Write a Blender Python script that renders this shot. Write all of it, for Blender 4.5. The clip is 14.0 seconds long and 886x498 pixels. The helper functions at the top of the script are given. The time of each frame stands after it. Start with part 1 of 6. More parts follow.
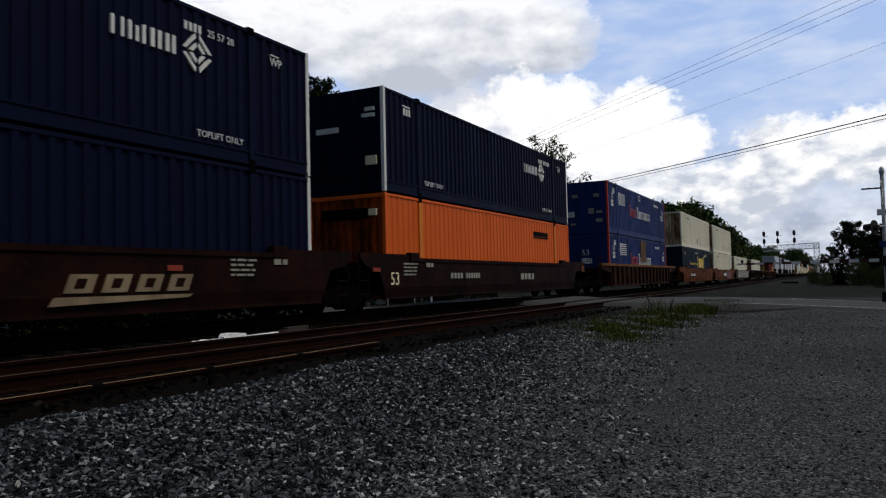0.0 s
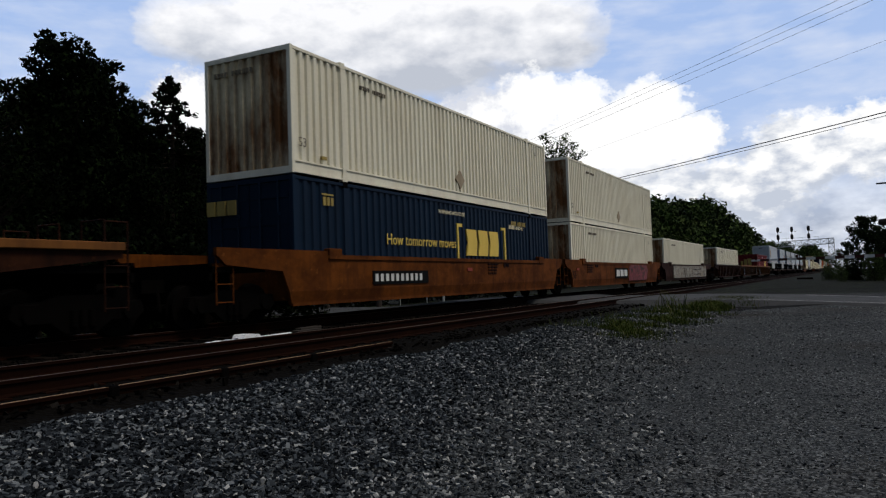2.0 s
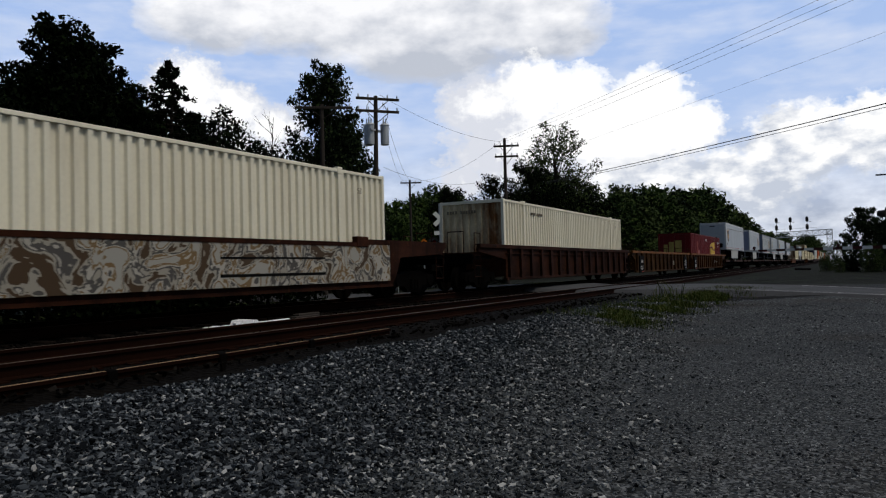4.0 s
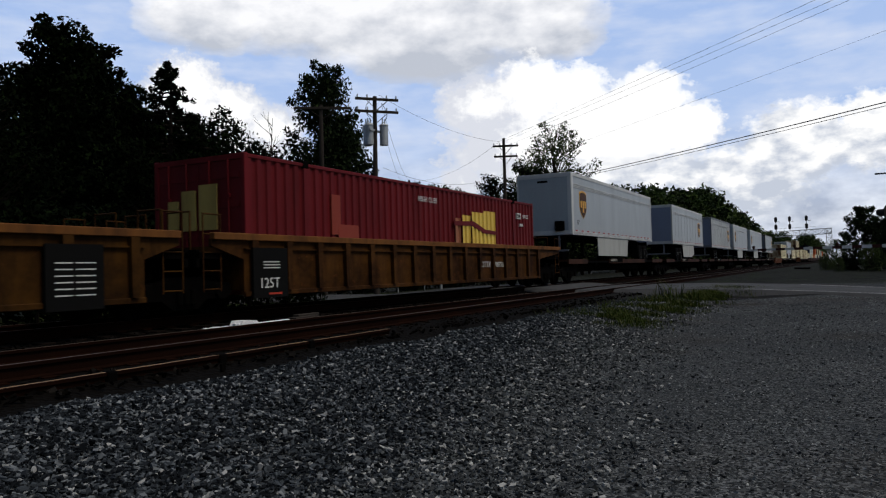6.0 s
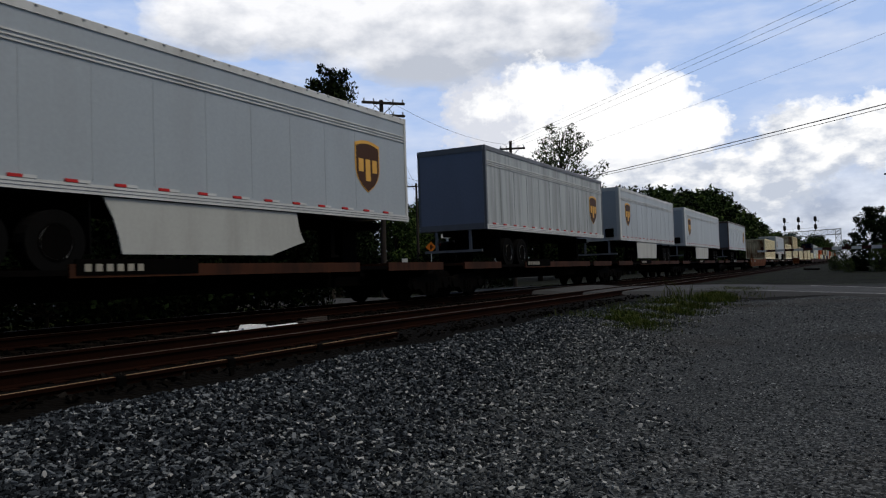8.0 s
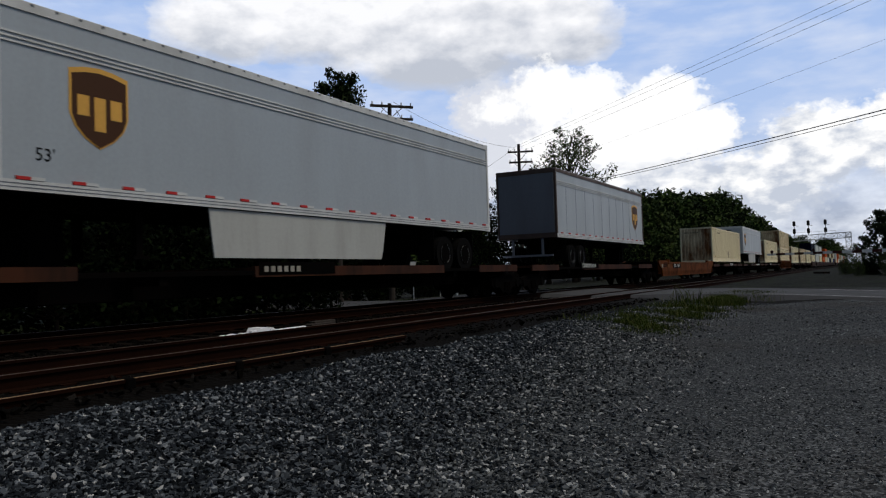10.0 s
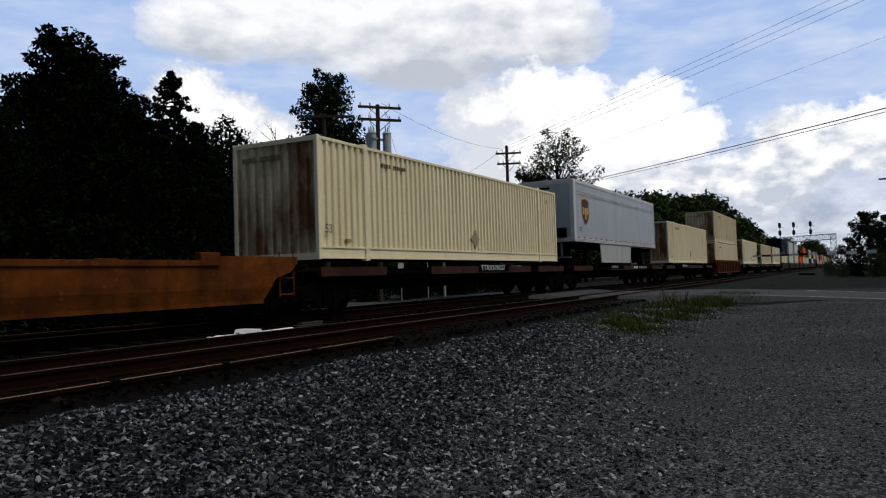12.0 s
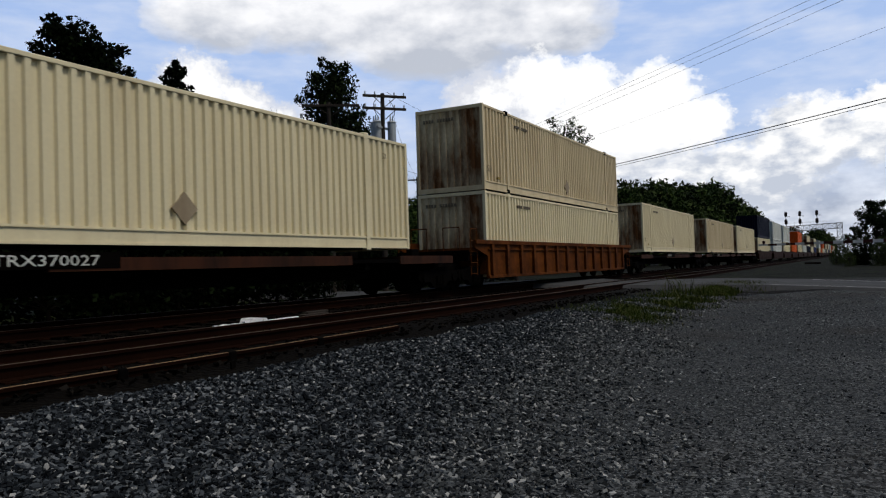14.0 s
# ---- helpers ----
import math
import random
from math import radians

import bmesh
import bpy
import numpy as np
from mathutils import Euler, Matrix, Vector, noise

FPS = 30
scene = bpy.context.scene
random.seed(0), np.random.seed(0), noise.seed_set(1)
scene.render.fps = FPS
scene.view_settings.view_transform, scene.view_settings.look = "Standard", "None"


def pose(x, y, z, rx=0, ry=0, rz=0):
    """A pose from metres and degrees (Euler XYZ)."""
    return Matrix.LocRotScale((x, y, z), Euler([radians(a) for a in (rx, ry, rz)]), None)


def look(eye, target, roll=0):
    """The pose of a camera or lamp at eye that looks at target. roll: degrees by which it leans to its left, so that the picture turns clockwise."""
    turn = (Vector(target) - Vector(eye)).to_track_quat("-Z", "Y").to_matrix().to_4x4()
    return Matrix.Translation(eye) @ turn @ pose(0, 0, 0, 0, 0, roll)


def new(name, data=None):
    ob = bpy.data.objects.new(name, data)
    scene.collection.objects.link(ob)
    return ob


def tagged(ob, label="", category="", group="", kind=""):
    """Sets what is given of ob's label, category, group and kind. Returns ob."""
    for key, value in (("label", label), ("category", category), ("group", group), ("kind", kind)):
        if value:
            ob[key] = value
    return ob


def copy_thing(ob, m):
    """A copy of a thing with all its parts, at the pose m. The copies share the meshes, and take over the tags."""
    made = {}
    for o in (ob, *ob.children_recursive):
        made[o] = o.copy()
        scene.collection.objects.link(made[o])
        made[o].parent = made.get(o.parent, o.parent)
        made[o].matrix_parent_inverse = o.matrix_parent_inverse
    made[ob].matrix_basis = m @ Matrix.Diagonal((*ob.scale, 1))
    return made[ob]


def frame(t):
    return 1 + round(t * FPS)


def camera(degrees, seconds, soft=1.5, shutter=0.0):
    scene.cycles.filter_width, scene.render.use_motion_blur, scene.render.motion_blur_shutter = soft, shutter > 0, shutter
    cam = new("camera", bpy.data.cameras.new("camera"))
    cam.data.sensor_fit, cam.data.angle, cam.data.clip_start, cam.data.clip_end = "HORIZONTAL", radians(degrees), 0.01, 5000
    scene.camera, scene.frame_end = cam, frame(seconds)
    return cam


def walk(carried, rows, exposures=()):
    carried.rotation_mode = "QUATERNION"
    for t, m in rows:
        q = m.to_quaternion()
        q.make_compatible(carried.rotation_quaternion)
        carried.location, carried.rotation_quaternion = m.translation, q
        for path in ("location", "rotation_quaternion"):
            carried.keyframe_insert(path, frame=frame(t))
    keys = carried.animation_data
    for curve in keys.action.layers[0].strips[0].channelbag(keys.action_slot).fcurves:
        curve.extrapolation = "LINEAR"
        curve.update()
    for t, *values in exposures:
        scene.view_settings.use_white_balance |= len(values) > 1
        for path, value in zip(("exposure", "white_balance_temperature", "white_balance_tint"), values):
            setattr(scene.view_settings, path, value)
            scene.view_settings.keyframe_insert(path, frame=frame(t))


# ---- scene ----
cam = camera(61.05, 14.0, soft=1.2, shutter=0.05)
EYE = Vector((0.0, 0.0, 0.749))


def aimed(azimuth, pitch, roll):
    """Camera pose: azimuth from the track's far direction (+x) towards the train's side (+y)."""
    a, p = radians(azimuth), radians(pitch)
    return look(EYE, EYE + Vector((math.cos(a) * math.cos(p), math.sin(a) * math.cos(p), math.sin(p))), roll)


# the hand-held sway: seconds, azimuth, pitch, roll
SWAY = (
    (0, 27.078, 2.568, -1.371),
    (0.5, 26.905, 2.650, -1.646),
    (1, 27.426, 2.269, -1.810),
    (1.5, 27.699, 2.332, -1.996),
    (2, 27.981, 2.535, -1.907),
    (2.5, 28.102, 2.324, -1.681),
    (3, 28.003, 1.981, -1.506),
    (5.5, 27.840, 1.449, -1.388),
    (6, 27.858, 1.591, -1.554),
    (6.5, 28.280, 1.593, -1.731),
    (7, 28.512, 2.025, -1.913),
    (7.5, 28.424, 2.167, -2.050),
    (8, 28.417, 1.843, -1.901),
    (10.5, 29.084, 2.142, -1.831),
    (11, 28.588, 2.384, -1.839),
    (11.5, 28.416, 2.067, -1.819),
    (12, 28.108, 2.173, -1.836),
    (12.5, 28.250, 1.704, -1.761),
    (13, 28.253, 1.458, -1.896),
    (13.5, 28.316, 1.436, -1.809),
    (14, 28.513, 1.357, -1.843),
)
walk(cam, [(t, aimed(a, p, r)) for t, a, p, r in SWAY], exposures=[(0.0, 0.0), (14.0, 0.0)])

SPEED, DRIFT = 25.557, 0.0025


def travelled(t):
    """Metres that the train has rolled since the start."""
    return SPEED * t + DRIFT * (t - 7) ** 2


# ---- light ----
world = bpy.data.worlds.new("sky")
scene.world = world
world.use_nodes = True
wn = world.node_tree
sky = wn.nodes.new("ShaderNodeTexSky")
sky.sky_type = "NISHITA"
sky.sun_disc = False
sky.sun_elevation, sky.sun_rotation = radians(58), radians(177)
wn.nodes["Background"].inputs[1].default_value = 0.055
wn.links.new(sky.outputs[0], wn.nodes["Background"].inputs[0])
sun = new("sun", bpy.data.lights.new("sun", "SUN"))
sun.data.energy, sun.data.angle, sun.data.color = 1.95, radians(20), (1.0, 0.93, 0.8)
sun.matrix_world = look((13, -40, 82), (10, 10, 0))


# ---- materials ----
def nodes_of(name):
    m = bpy.data.materials.new(name)
    m.use_nodes = True
    return m, m.node_tree, m.node_tree.nodes["Principled BSDF"]


def add(nt, kind, **inputs):
    n = nt.nodes.new(kind)
    for k, v in inputs.items():
        n.inputs[k.replace("_", " ")].default_value = v
    return n


def ramp(nt, source, stops):
    r = nt.nodes.new("ShaderNodeValToRGB")
    els = r.color_ramp.elements
    while len(els) < len(stops):
        els.new(0.5)
    for e, (p, c) in zip(els, stops):
        e.position = p
        e.color = (c, c, c, 1) if isinstance(c, (int, float)) else (*c, 1)
    nt.links.new(source, r.inputs[0])
    return r.outputs[0]


def mix(nt, fac, a, b):
    n = nt.nodes.new("ShaderNodeMix")
    n.data_type = "RGBA"
    for sock, v in ((n.inputs[0], fac), (n.inputs[6], a), (n.inputs[7], b)):
        if isinstance(v, bpy.types.NodeSocket):
            nt.links.new(v, sock)
        else:
            sock.default_value = v if isinstance(v, (int, float)) else (*v, 1)
    return n.outputs[2]


def surface(name, base, rough=0.6, metal=0.0, dirt=(0.05, 0.04, 0.03), amount=0.5, streak=(1, 1, 1), scale=2.0, grain=30.0, bump=0.15, random_tint=0.0, spec=0.08, span=(0.42, 0.72), mottle=0.7):
    """Painted or natural surface: base colour, stains at one scale, grain at another, and fine relief."""
    m, nt, b = nodes_of(name)
    co = nt.nodes.new("ShaderNodeTexCoord").outputs["Object"]
    mp = nt.nodes.new("ShaderNodeMapping")
    mp.inputs["Scale"].default_value = streak
    nt.links.new(co, mp.inputs[0])
    n1 = add(nt, "ShaderNodeTexNoise", Scale=scale, Detail=6, Roughness=0.65)
    nt.links.new(mp.outputs[0], n1.inputs["Vector"])
    n2 = add(nt, "ShaderNodeTexNoise", Scale=grain, Detail=4)
    nt.links.new(co, n2.inputs["Vector"])
    stain = ramp(nt, n1.outputs["Fac"], ((span[0], 0.0), (span[1], amount)))
    col = mix(nt, stain, base, dirt)
    fine = ramp(nt, n2.outputs["Fac"], ((0.3, 0.8), (0.7, 1.12)))
    mul = nt.nodes.new("ShaderNodeMix")
    mul.data_type, mul.blend_type = "RGBA", "MULTIPLY"
    mul.inputs[0].default_value = mottle
    nt.links.new(col, mul.inputs[6])
    nt.links.new(fine, mul.inputs[7])
    out = mul.outputs[2]
    if random_tint:
        info = nt.nodes.new("ShaderNodeObjectInfo")
        out = mix(nt, ramp(nt, info.outputs["Random"], ((0, 0.0), (1, random_tint))), out, (base[0] * 0.35, base[1] * 0.35, base[2] * 0.35))
    nt.links.new(out, b.inputs["Base Color"])
    b.inputs["Metallic"].default_value = metal
    b.inputs["Specular IOR Level"].default_value = spec
    r = ramp(nt, n1.outputs["Fac"], ((0.3, rough), (0.8, min(1, rough + 0.2))))
    nt.links.new(r, b.inputs["Roughness"])
    bp = add(nt, "ShaderNodeBump", Strength=bump, Distance=0.02)
    nt.links.new(n2.outputs["Fac"], bp.inputs["Height"])
    nt.links.new(bp.outputs[0], b.inputs["Normal"])
    return m


def islands(name, stops, rough=0.85):
    """Each loose piece of a mesh takes its own shade."""
    m, nt, b = nodes_of(name)
    g = nt.nodes.new("ShaderNodeNewGeometry")
    nt.links.new(ramp(nt, g.outputs["Random Per Island"], stops), b.inputs["Base Color"])
    b.inputs["Roughness"].default_value = rough
    b.inputs["Specular IOR Level"].default_value = 0.015
    return m


def paint(name, base, amount=0.45, dirt=(0.06, 0.035, 0.02), rough=0.5, spec=0.14):
    return surface(name, base, rough, dirt=dirt, amount=amount, streak=(1.2, 1.2, 0.25), scale=1.1, grain=14, bump=0.03, spec=spec, mottle=0.22)


def worn_paint(name, base, grime, bare):
    """Old paint on a freight car: wide patches of grime, thin streaks down from the edges, and small chips of bare rust."""
    m, nt, b = nodes_of(name)
    co = nt.nodes.new("ShaderNodeTexCoord").outputs["Object"]

    def field(scale, stretch, detail):
        mp = nt.nodes.new("ShaderNodeMapping")
        mp.inputs["Scale"].default_value = stretch
        nt.links.new(co, mp.inputs[0])
        n = add(nt, "ShaderNodeTexNoise", Scale=scale, Detail=detail, Roughness=0.68)
        nt.links.new(mp.outputs[0], n.inputs["Vector"])
        return n.outputs["Fac"]

    patches, streaks, chips = field(0.9, (1, 1, 1.4), 7), field(3.4, (1, 1, 0.14), 5), field(6.5, (1, 1, 1), 8)
    col = mix(nt, ramp(nt, patches, ((0.36, 0.0), (0.62, 0.9))), base, grime)
    col = mix(nt, ramp(nt, streaks, ((0.46, 0.0), (0.7, 0.75))), col, grime)
    col = mix(nt, ramp(nt, chips, ((0.6, 0.0), (0.68, 0.85))), col, bare)
    nt.links.new(col, b.inputs["Base Color"])
    nt.links.new(ramp(nt, patches, ((0.3, 0.65), (0.8, 0.9))), b.inputs["Roughness"])
    b.inputs["Specular IOR Level"].default_value = 0.05
    bp = add(nt, "ShaderNodeBump", Strength=0.12, Distance=0.01)
    nt.links.new(chips, bp.inputs["Height"])
    nt.links.new(bp.outputs[0], b.inputs["Normal"])
    return m


NAVY = paint("navy_paint", (0.0018, 0.0036, 0.017), 0.3, (0.0025, 0.003, 0.005), 0.5, 0.05)
PACER = paint("blue_paint", (0.007, 0.021, 0.115), 0.6, (0.005, 0.009, 0.03), 0.5, 0.14)
ORANGE = paint("orange_paint", (0.55, 0.088, 0.006), 0.3, (0.3, 0.06, 0.01))
CREAM = paint("cream_paint", (0.71, 0.63, 0.42), 0.3, (0.42, 0.32, 0.17))
CREAMW = paint("chalky_cream_paint", (0.7, 0.66, 0.53), 0.35, (0.4, 0.33, 0.22))
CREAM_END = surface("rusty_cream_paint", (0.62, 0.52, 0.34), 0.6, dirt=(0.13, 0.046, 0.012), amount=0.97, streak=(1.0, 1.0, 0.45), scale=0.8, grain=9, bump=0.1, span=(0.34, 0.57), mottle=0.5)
# stained end paint, base darkened for the shade of the next container
ORANGE_END = surface("shaded_grimy_orange", (0.34, 0.052, 0.005), 0.6, dirt=(0.05, 0.011, 0.004), amount=0.95, streak=(1, 1, 0.5), scale=1.3, grain=9, bump=0.08, span=(0.38, 0.62), mottle=0.5)
FAINT = paint("faded_dark_marking", (0.09, 0.075, 0.055), 0.6, (0.3, 0.25, 0.17))
EMBLEM = paint("dulled_cream_marking", (0.22, 0.165, 0.1), 0.7, (0.05, 0.03, 0.02))
POSTORANGE = paint("pale_orange_paint", (0.6, 0.17, 0.015), 0.5, (0.3, 0.07, 0.01))
VERGE = islands("dim_verge_grass", ((0.0, (0.006, 0.009, 0.003)), (1.0, (0.022, 0.028, 0.008))), 0.9)
HOLDER = paint("grey_brown_paint", (0.3, 0.24, 0.16), 0.4, (0.14, 0.09, 0.05))
FADED = paint("faded_orange_primer", (0.21, 0.036, 0.02), 0.5, (0.2, 0.02, 0.018))
TAN = paint("tan_paint", (0.62, 0.52, 0.33), 0.4, (0.25, 0.15, 0.07))
TEAL = paint("dark_teal_paint", (0.0022, 0.0105, 0.026), 0.3, (0.005, 0.006, 0.008), 0.5, 0.1)
RED = paint("red_paint", (0.118, 0.0085, 0.011), 0.6, (0.05, 0.007, 0.008), 0.5, 0.08)
PALE = paint("pale_grey_paint", (0.6, 0.62, 0.58), 0.3)
YELLOW = paint("yellow_paint", (0.66, 0.47, 0.09), 0.35, (0.4, 0.2, 0.04))
# dull yellow; on container ends their shade is put into this colour
DULLYELLOW = paint("shaded_dull_yellow", (0.34, 0.25, 0.07), 0.5, (0.12, 0.08, 0.03))
WHITE = paint("white_marking", (0.58, 0.58, 0.56), 0.25)
DULLW = paint("worn_white_marking", (0.27, 0.25, 0.21), 0.5, (0.1, 0.08, 0.06))
REDMARK = paint("red_marking", (0.36, 0.035, 0.018), 0.6, (0.16, 0.03, 0.02))
BLACKMARK = paint("black_marking", (0.005, 0.005, 0.005), 0.2, (0.008, 0.007, 0.006), 0.8, 0.05)
BROWN = worn_paint("mineral_brown_paint", (0.0155, 0.0036, 0.0019), (0.004, 0.0016, 0.0012), (0.026, 0.008, 0.004))
TTXO = worn_paint("weathered_orange_paint", (0.125, 0.036, 0.0045), (0.04, 0.011, 0.0025), (0.16, 0.055, 0.012))
# the worn yellow again, with deep shade put into its base colour
TTXD = worn_paint("shaded_grimy_yellow", (0.055, 0.023, 0.004), (0.012, 0.005, 0.0018), (0.06, 0.022, 0.006))
TTXY = worn_paint("weathered_yellow_paint", (0.07, 0.028, 0.0055), (0.015, 0.0055, 0.002), (0.09, 0.03, 0.008))
CHORD = paint("faded_yellow_paint", (0.15, 0.056, 0.011), 0.9, (0.035, 0.014, 0.006), 0.7)
ROADPAINT = surface("worn_road_paint", (0.5, 0.5, 0.49), 0.8, dirt=(0.06, 0.06, 0.06), amount=0.9, scale=3)
RUST = worn_paint("rust_brown_paint", (0.034, 0.0105, 0.0042), (0.0075, 0.003, 0.0018), (0.07, 0.024, 0.008))
SPINE = paint("spine_orange_paint", (0.04, 0.012, 0.004), 1.0, (0.006, 0.004, 0.003), 0.75)
# grime plus the deep shade under the cars, put into steel and tyre colour
BLACK = surface("shaded_grimy_steel", (0.002, 0.0018, 0.0017), 0.9, 0.0, dirt=(0.004, 0.0028, 0.0022), amount=0.5, spec=0.015)
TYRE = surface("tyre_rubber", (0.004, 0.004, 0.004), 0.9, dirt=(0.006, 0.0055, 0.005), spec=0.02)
ALU = paint("aluminium_sheet", (0.335, 0.365, 0.39), 0.3, (0.26, 0.28, 0.3), 0.38)
ALU.node_tree.nodes["Principled BSDF"].inputs["Metallic"].default_value = 0.25
OLDALU = surface("streaked_aluminium_sheet", (0.36, 0.38, 0.385), 0.45, 0.2, dirt=(0.13, 0.14, 0.14), amount=0.8, streak=(2.4, 2.4, 0.16), scale=1.2, grain=14, bump=0.03, mottle=0.22)
DOORDULL = paint("dull_blue_door_paint", (0.15, 0.178, 0.25), 0.35, (0.12, 0.14, 0.19), 0.55)
ALURAIL = paint("aluminium_rail", (0.5, 0.51, 0.51), 0.5, (0.27, 0.26, 0.24), 0.4)
DOORBLUE = paint("trailer_door_paint", (0.2, 0.23, 0.31), 0.35, (0.18, 0.2, 0.25), 0.5)
DOORGREY = paint("trailer_dark_door_paint", (0.13, 0.14, 0.16), 0.35, (0.08, 0.08, 0.09), 0.5)
SKIRT = paint("skirt_panel_paint", (0.36, 0.365, 0.35), 0.5, (0.22, 0.22, 0.2), 0.5)
OLDTRIM = paint("dull_brown_trim", (0.075, 0.052, 0.042), 0.6, (0.03, 0.02, 0.016))
SHIELD = paint("brown_shield_paint", (0.05, 0.02, 0.008), 0.15)
GOLD = paint("gold_marking", (0.62, 0.34, 0.07), 0.3, (0.4, 0.2, 0.05))
REFLECT_R = paint("red_reflector", (0.4, 0.02, 0.02), 0.2)
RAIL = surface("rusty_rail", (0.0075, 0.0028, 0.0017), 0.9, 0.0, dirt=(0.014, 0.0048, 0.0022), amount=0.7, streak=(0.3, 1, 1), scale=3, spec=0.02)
RAILTOP = surface("worn_rail_head", (0.12, 0.09, 0.075), 0.45, 0.4, dirt=(0.05, 0.028, 0.018), amount=0.5, streak=(0.1, 1, 1), scale=3)
# rusty top face, paler: the lit line along the rail is painted in
LOOSE = surface("rusty_lit_rail_top", (0.24, 0.15, 0.085), 0.6, 0.1, dirt=(0.07, 0.034, 0.018), amount=0.7, streak=(0.4, 1, 1), scale=3)
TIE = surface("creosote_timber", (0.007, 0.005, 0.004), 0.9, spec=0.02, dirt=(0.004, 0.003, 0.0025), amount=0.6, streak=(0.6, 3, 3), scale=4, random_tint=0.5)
ASPHALT = surface("asphalt", (0.054, 0.055, 0.058), 0.85, dirt=(0.03, 0.03, 0.031), amount=0.7, scale=0.8, grain=40, bump=0.3)
WOODPOLE = surface("weathered_pole_timber", (0.035, 0.029, 0.025), 0.9, dirt=(0.014, 0.012, 0.01), amount=0.6, streak=(4, 4, 0.3), scale=3)
GALV = surface("galvanised_steel", (0.42, 0.44, 0.46), 0.45, 0.5, dirt=(0.25, 0.26, 0.27), amount=0.4)
DARKMETAL = surface("black_signal_paint", (0.012, 0.012, 0.013), 0.5)
WIRE = surface("wire_sheath", (0.015, 0.015, 0.016), 0.6)
BARK = surface("bark", (0.018, 0.014, 0.011), 0.9, spec=0.02, dirt=(0.008, 0.0065, 0.0055), amount=0.7, streak=(3, 3, 0.5), scale=4)
# near-black: the shade of the backlit wood is put into the leaf colour
SHADED_LEAF = islands("leaves", ((0.0, (0.001, 0.002, 0.0008)), (0.65, (0.0026, 0.0048, 0.0018)), (1.0, (0.0065, 0.0115, 0.0036))), 0.9)
LEAF2 = islands("lighter_leaves", ((0.0, (0.01, 0.02, 0.006)), (0.6, (0.028, 0.048, 0.012)), (1.0, (0.055, 0.08, 0.02))), 0.7)
MIDLEAF = islands("mid_green_leaves", ((0.0, (0.015, 0.023, 0.009)), (0.6, (0.034, 0.05, 0.016)), (1.0, (0.055, 0.074, 0.022))), 0.8)
GRASS = islands("grass_blades", ((0.0, (0.02, 0.032, 0.006)), (0.7, (0.036, 0.05, 0.01)), (1.0, (0.085, 0.082, 0.028))), 0.8)
STONE = islands("crushed_stone", ((0.0, (0.003, 0.0036, 0.0042)), (0.45, (0.014, 0.0165, 0.02)), (0.78, (0.055, 0.063, 0.072)), (0.95, (0.15, 0.16, 0.17)), (1.0, (0.36, 0.355, 0.345))), 0.85)
PALESTONE = islands("pale_crushed_stone", ((0.0, (0.008, 0.009, 0.0098)), (0.4, (0.036, 0.04, 0.043)), (0.8, (0.095, 0.103, 0.108)), (1.0, (0.34, 0.34, 0.33))), 0.85)
CLOD = islands("damp_clods", ((0.0, (0.009, 0.0095, 0.01)), (1.0, (0.028, 0.03, 0.033))), 0.9)
FINESTONE = islands("fine_gravel", ((0.0, (0.011, 0.0125, 0.0135)), (0.45, (0.05, 0.055, 0.059)), (0.86, (0.115, 0.124, 0.128)), (1.0, (0.28, 0.29, 0.29))), 0.85)
DARKSTONE = islands("near_black_ballast", ((0.0, (0.002, 0.0017, 0.0015)), (0.75, (0.004, 0.0034, 0.0028)), (1.0, (0.014, 0.012, 0.0105))), 0.9)
LITTER = surface("white_plastic", (0.8, 0.8, 0.82), 0.45, dirt=(0.4, 0.4, 0.4), amount=0.3)


def graffiti_material(name, colours):
    """Sprayed paint: hard-edged cells of a few colours with ragged borders."""
    m, nt, b = nodes_of(name)
    co = nt.nodes.new("ShaderNodeTexCoord").outputs["Object"]
    n = add(nt, "ShaderNodeTexNoise", Scale=1.3, Detail=3, Distortion=1.6)
    nt.links.new(co, n.inputs["Vector"])
    r = nt.nodes.new("ShaderNodeValToRGB")
    r.color_ramp.interpolation = "CONSTANT"
    els = r.color_ramp.elements
    while len(els) < len(colours):
        els.new(0.5)
    for i, (e, c) in enumerate(zip(els, colours)):
        e.position = 0.0 if i == 0 else 0.36 + 0.28 * i / len(colours)
        e.color = (*c, 1)
    nt.links.new(n.outputs["Fac"], r.inputs[0])
    nt.links.new(r.outputs[0], b.inputs["Base Color"])
    b.inputs["Roughness"].default_value = 0.6
    b.inputs["Specular IOR Level"].default_value = 0.15
    return m


PINK = graffiti_material("pink_graffiti", ((0.03, 0.012, 0.01), (0.16, 0.03, 0.035), (0.05, 0.015, 0.012), (0.2, 0.045, 0.05), (0.11, 0.02, 0.025)))
PALEG = graffiti_material("pale_graffiti", ((0.05, 0.03, 0.015), (0.24, 0.22, 0.18), (0.06, 0.055, 0.05), (0.3, 0.28, 0.24), (0.14, 0.09, 0.04), (0.26, 0.25, 0.22)))


# ---- mesh helpers ----
def box(bm, x0, x1, y0, y1, z0, z1, bevel=0.0):
    r = bmesh.ops.create_cube(bm, size=1)
    vs = r["verts"]
    for v in vs:
        v.co = Vector((x0 if v.co.x < 0 else x1, y0 if v.co.y < 0 else y1, z0 if v.co.z < 0 else z1))
    if bevel:
        es = {e for v in vs for e in v.link_edges}
        bmesh.ops.bevel(bm, geom=list(es), offset=bevel, segments=1, affect="EDGES")
    return bm


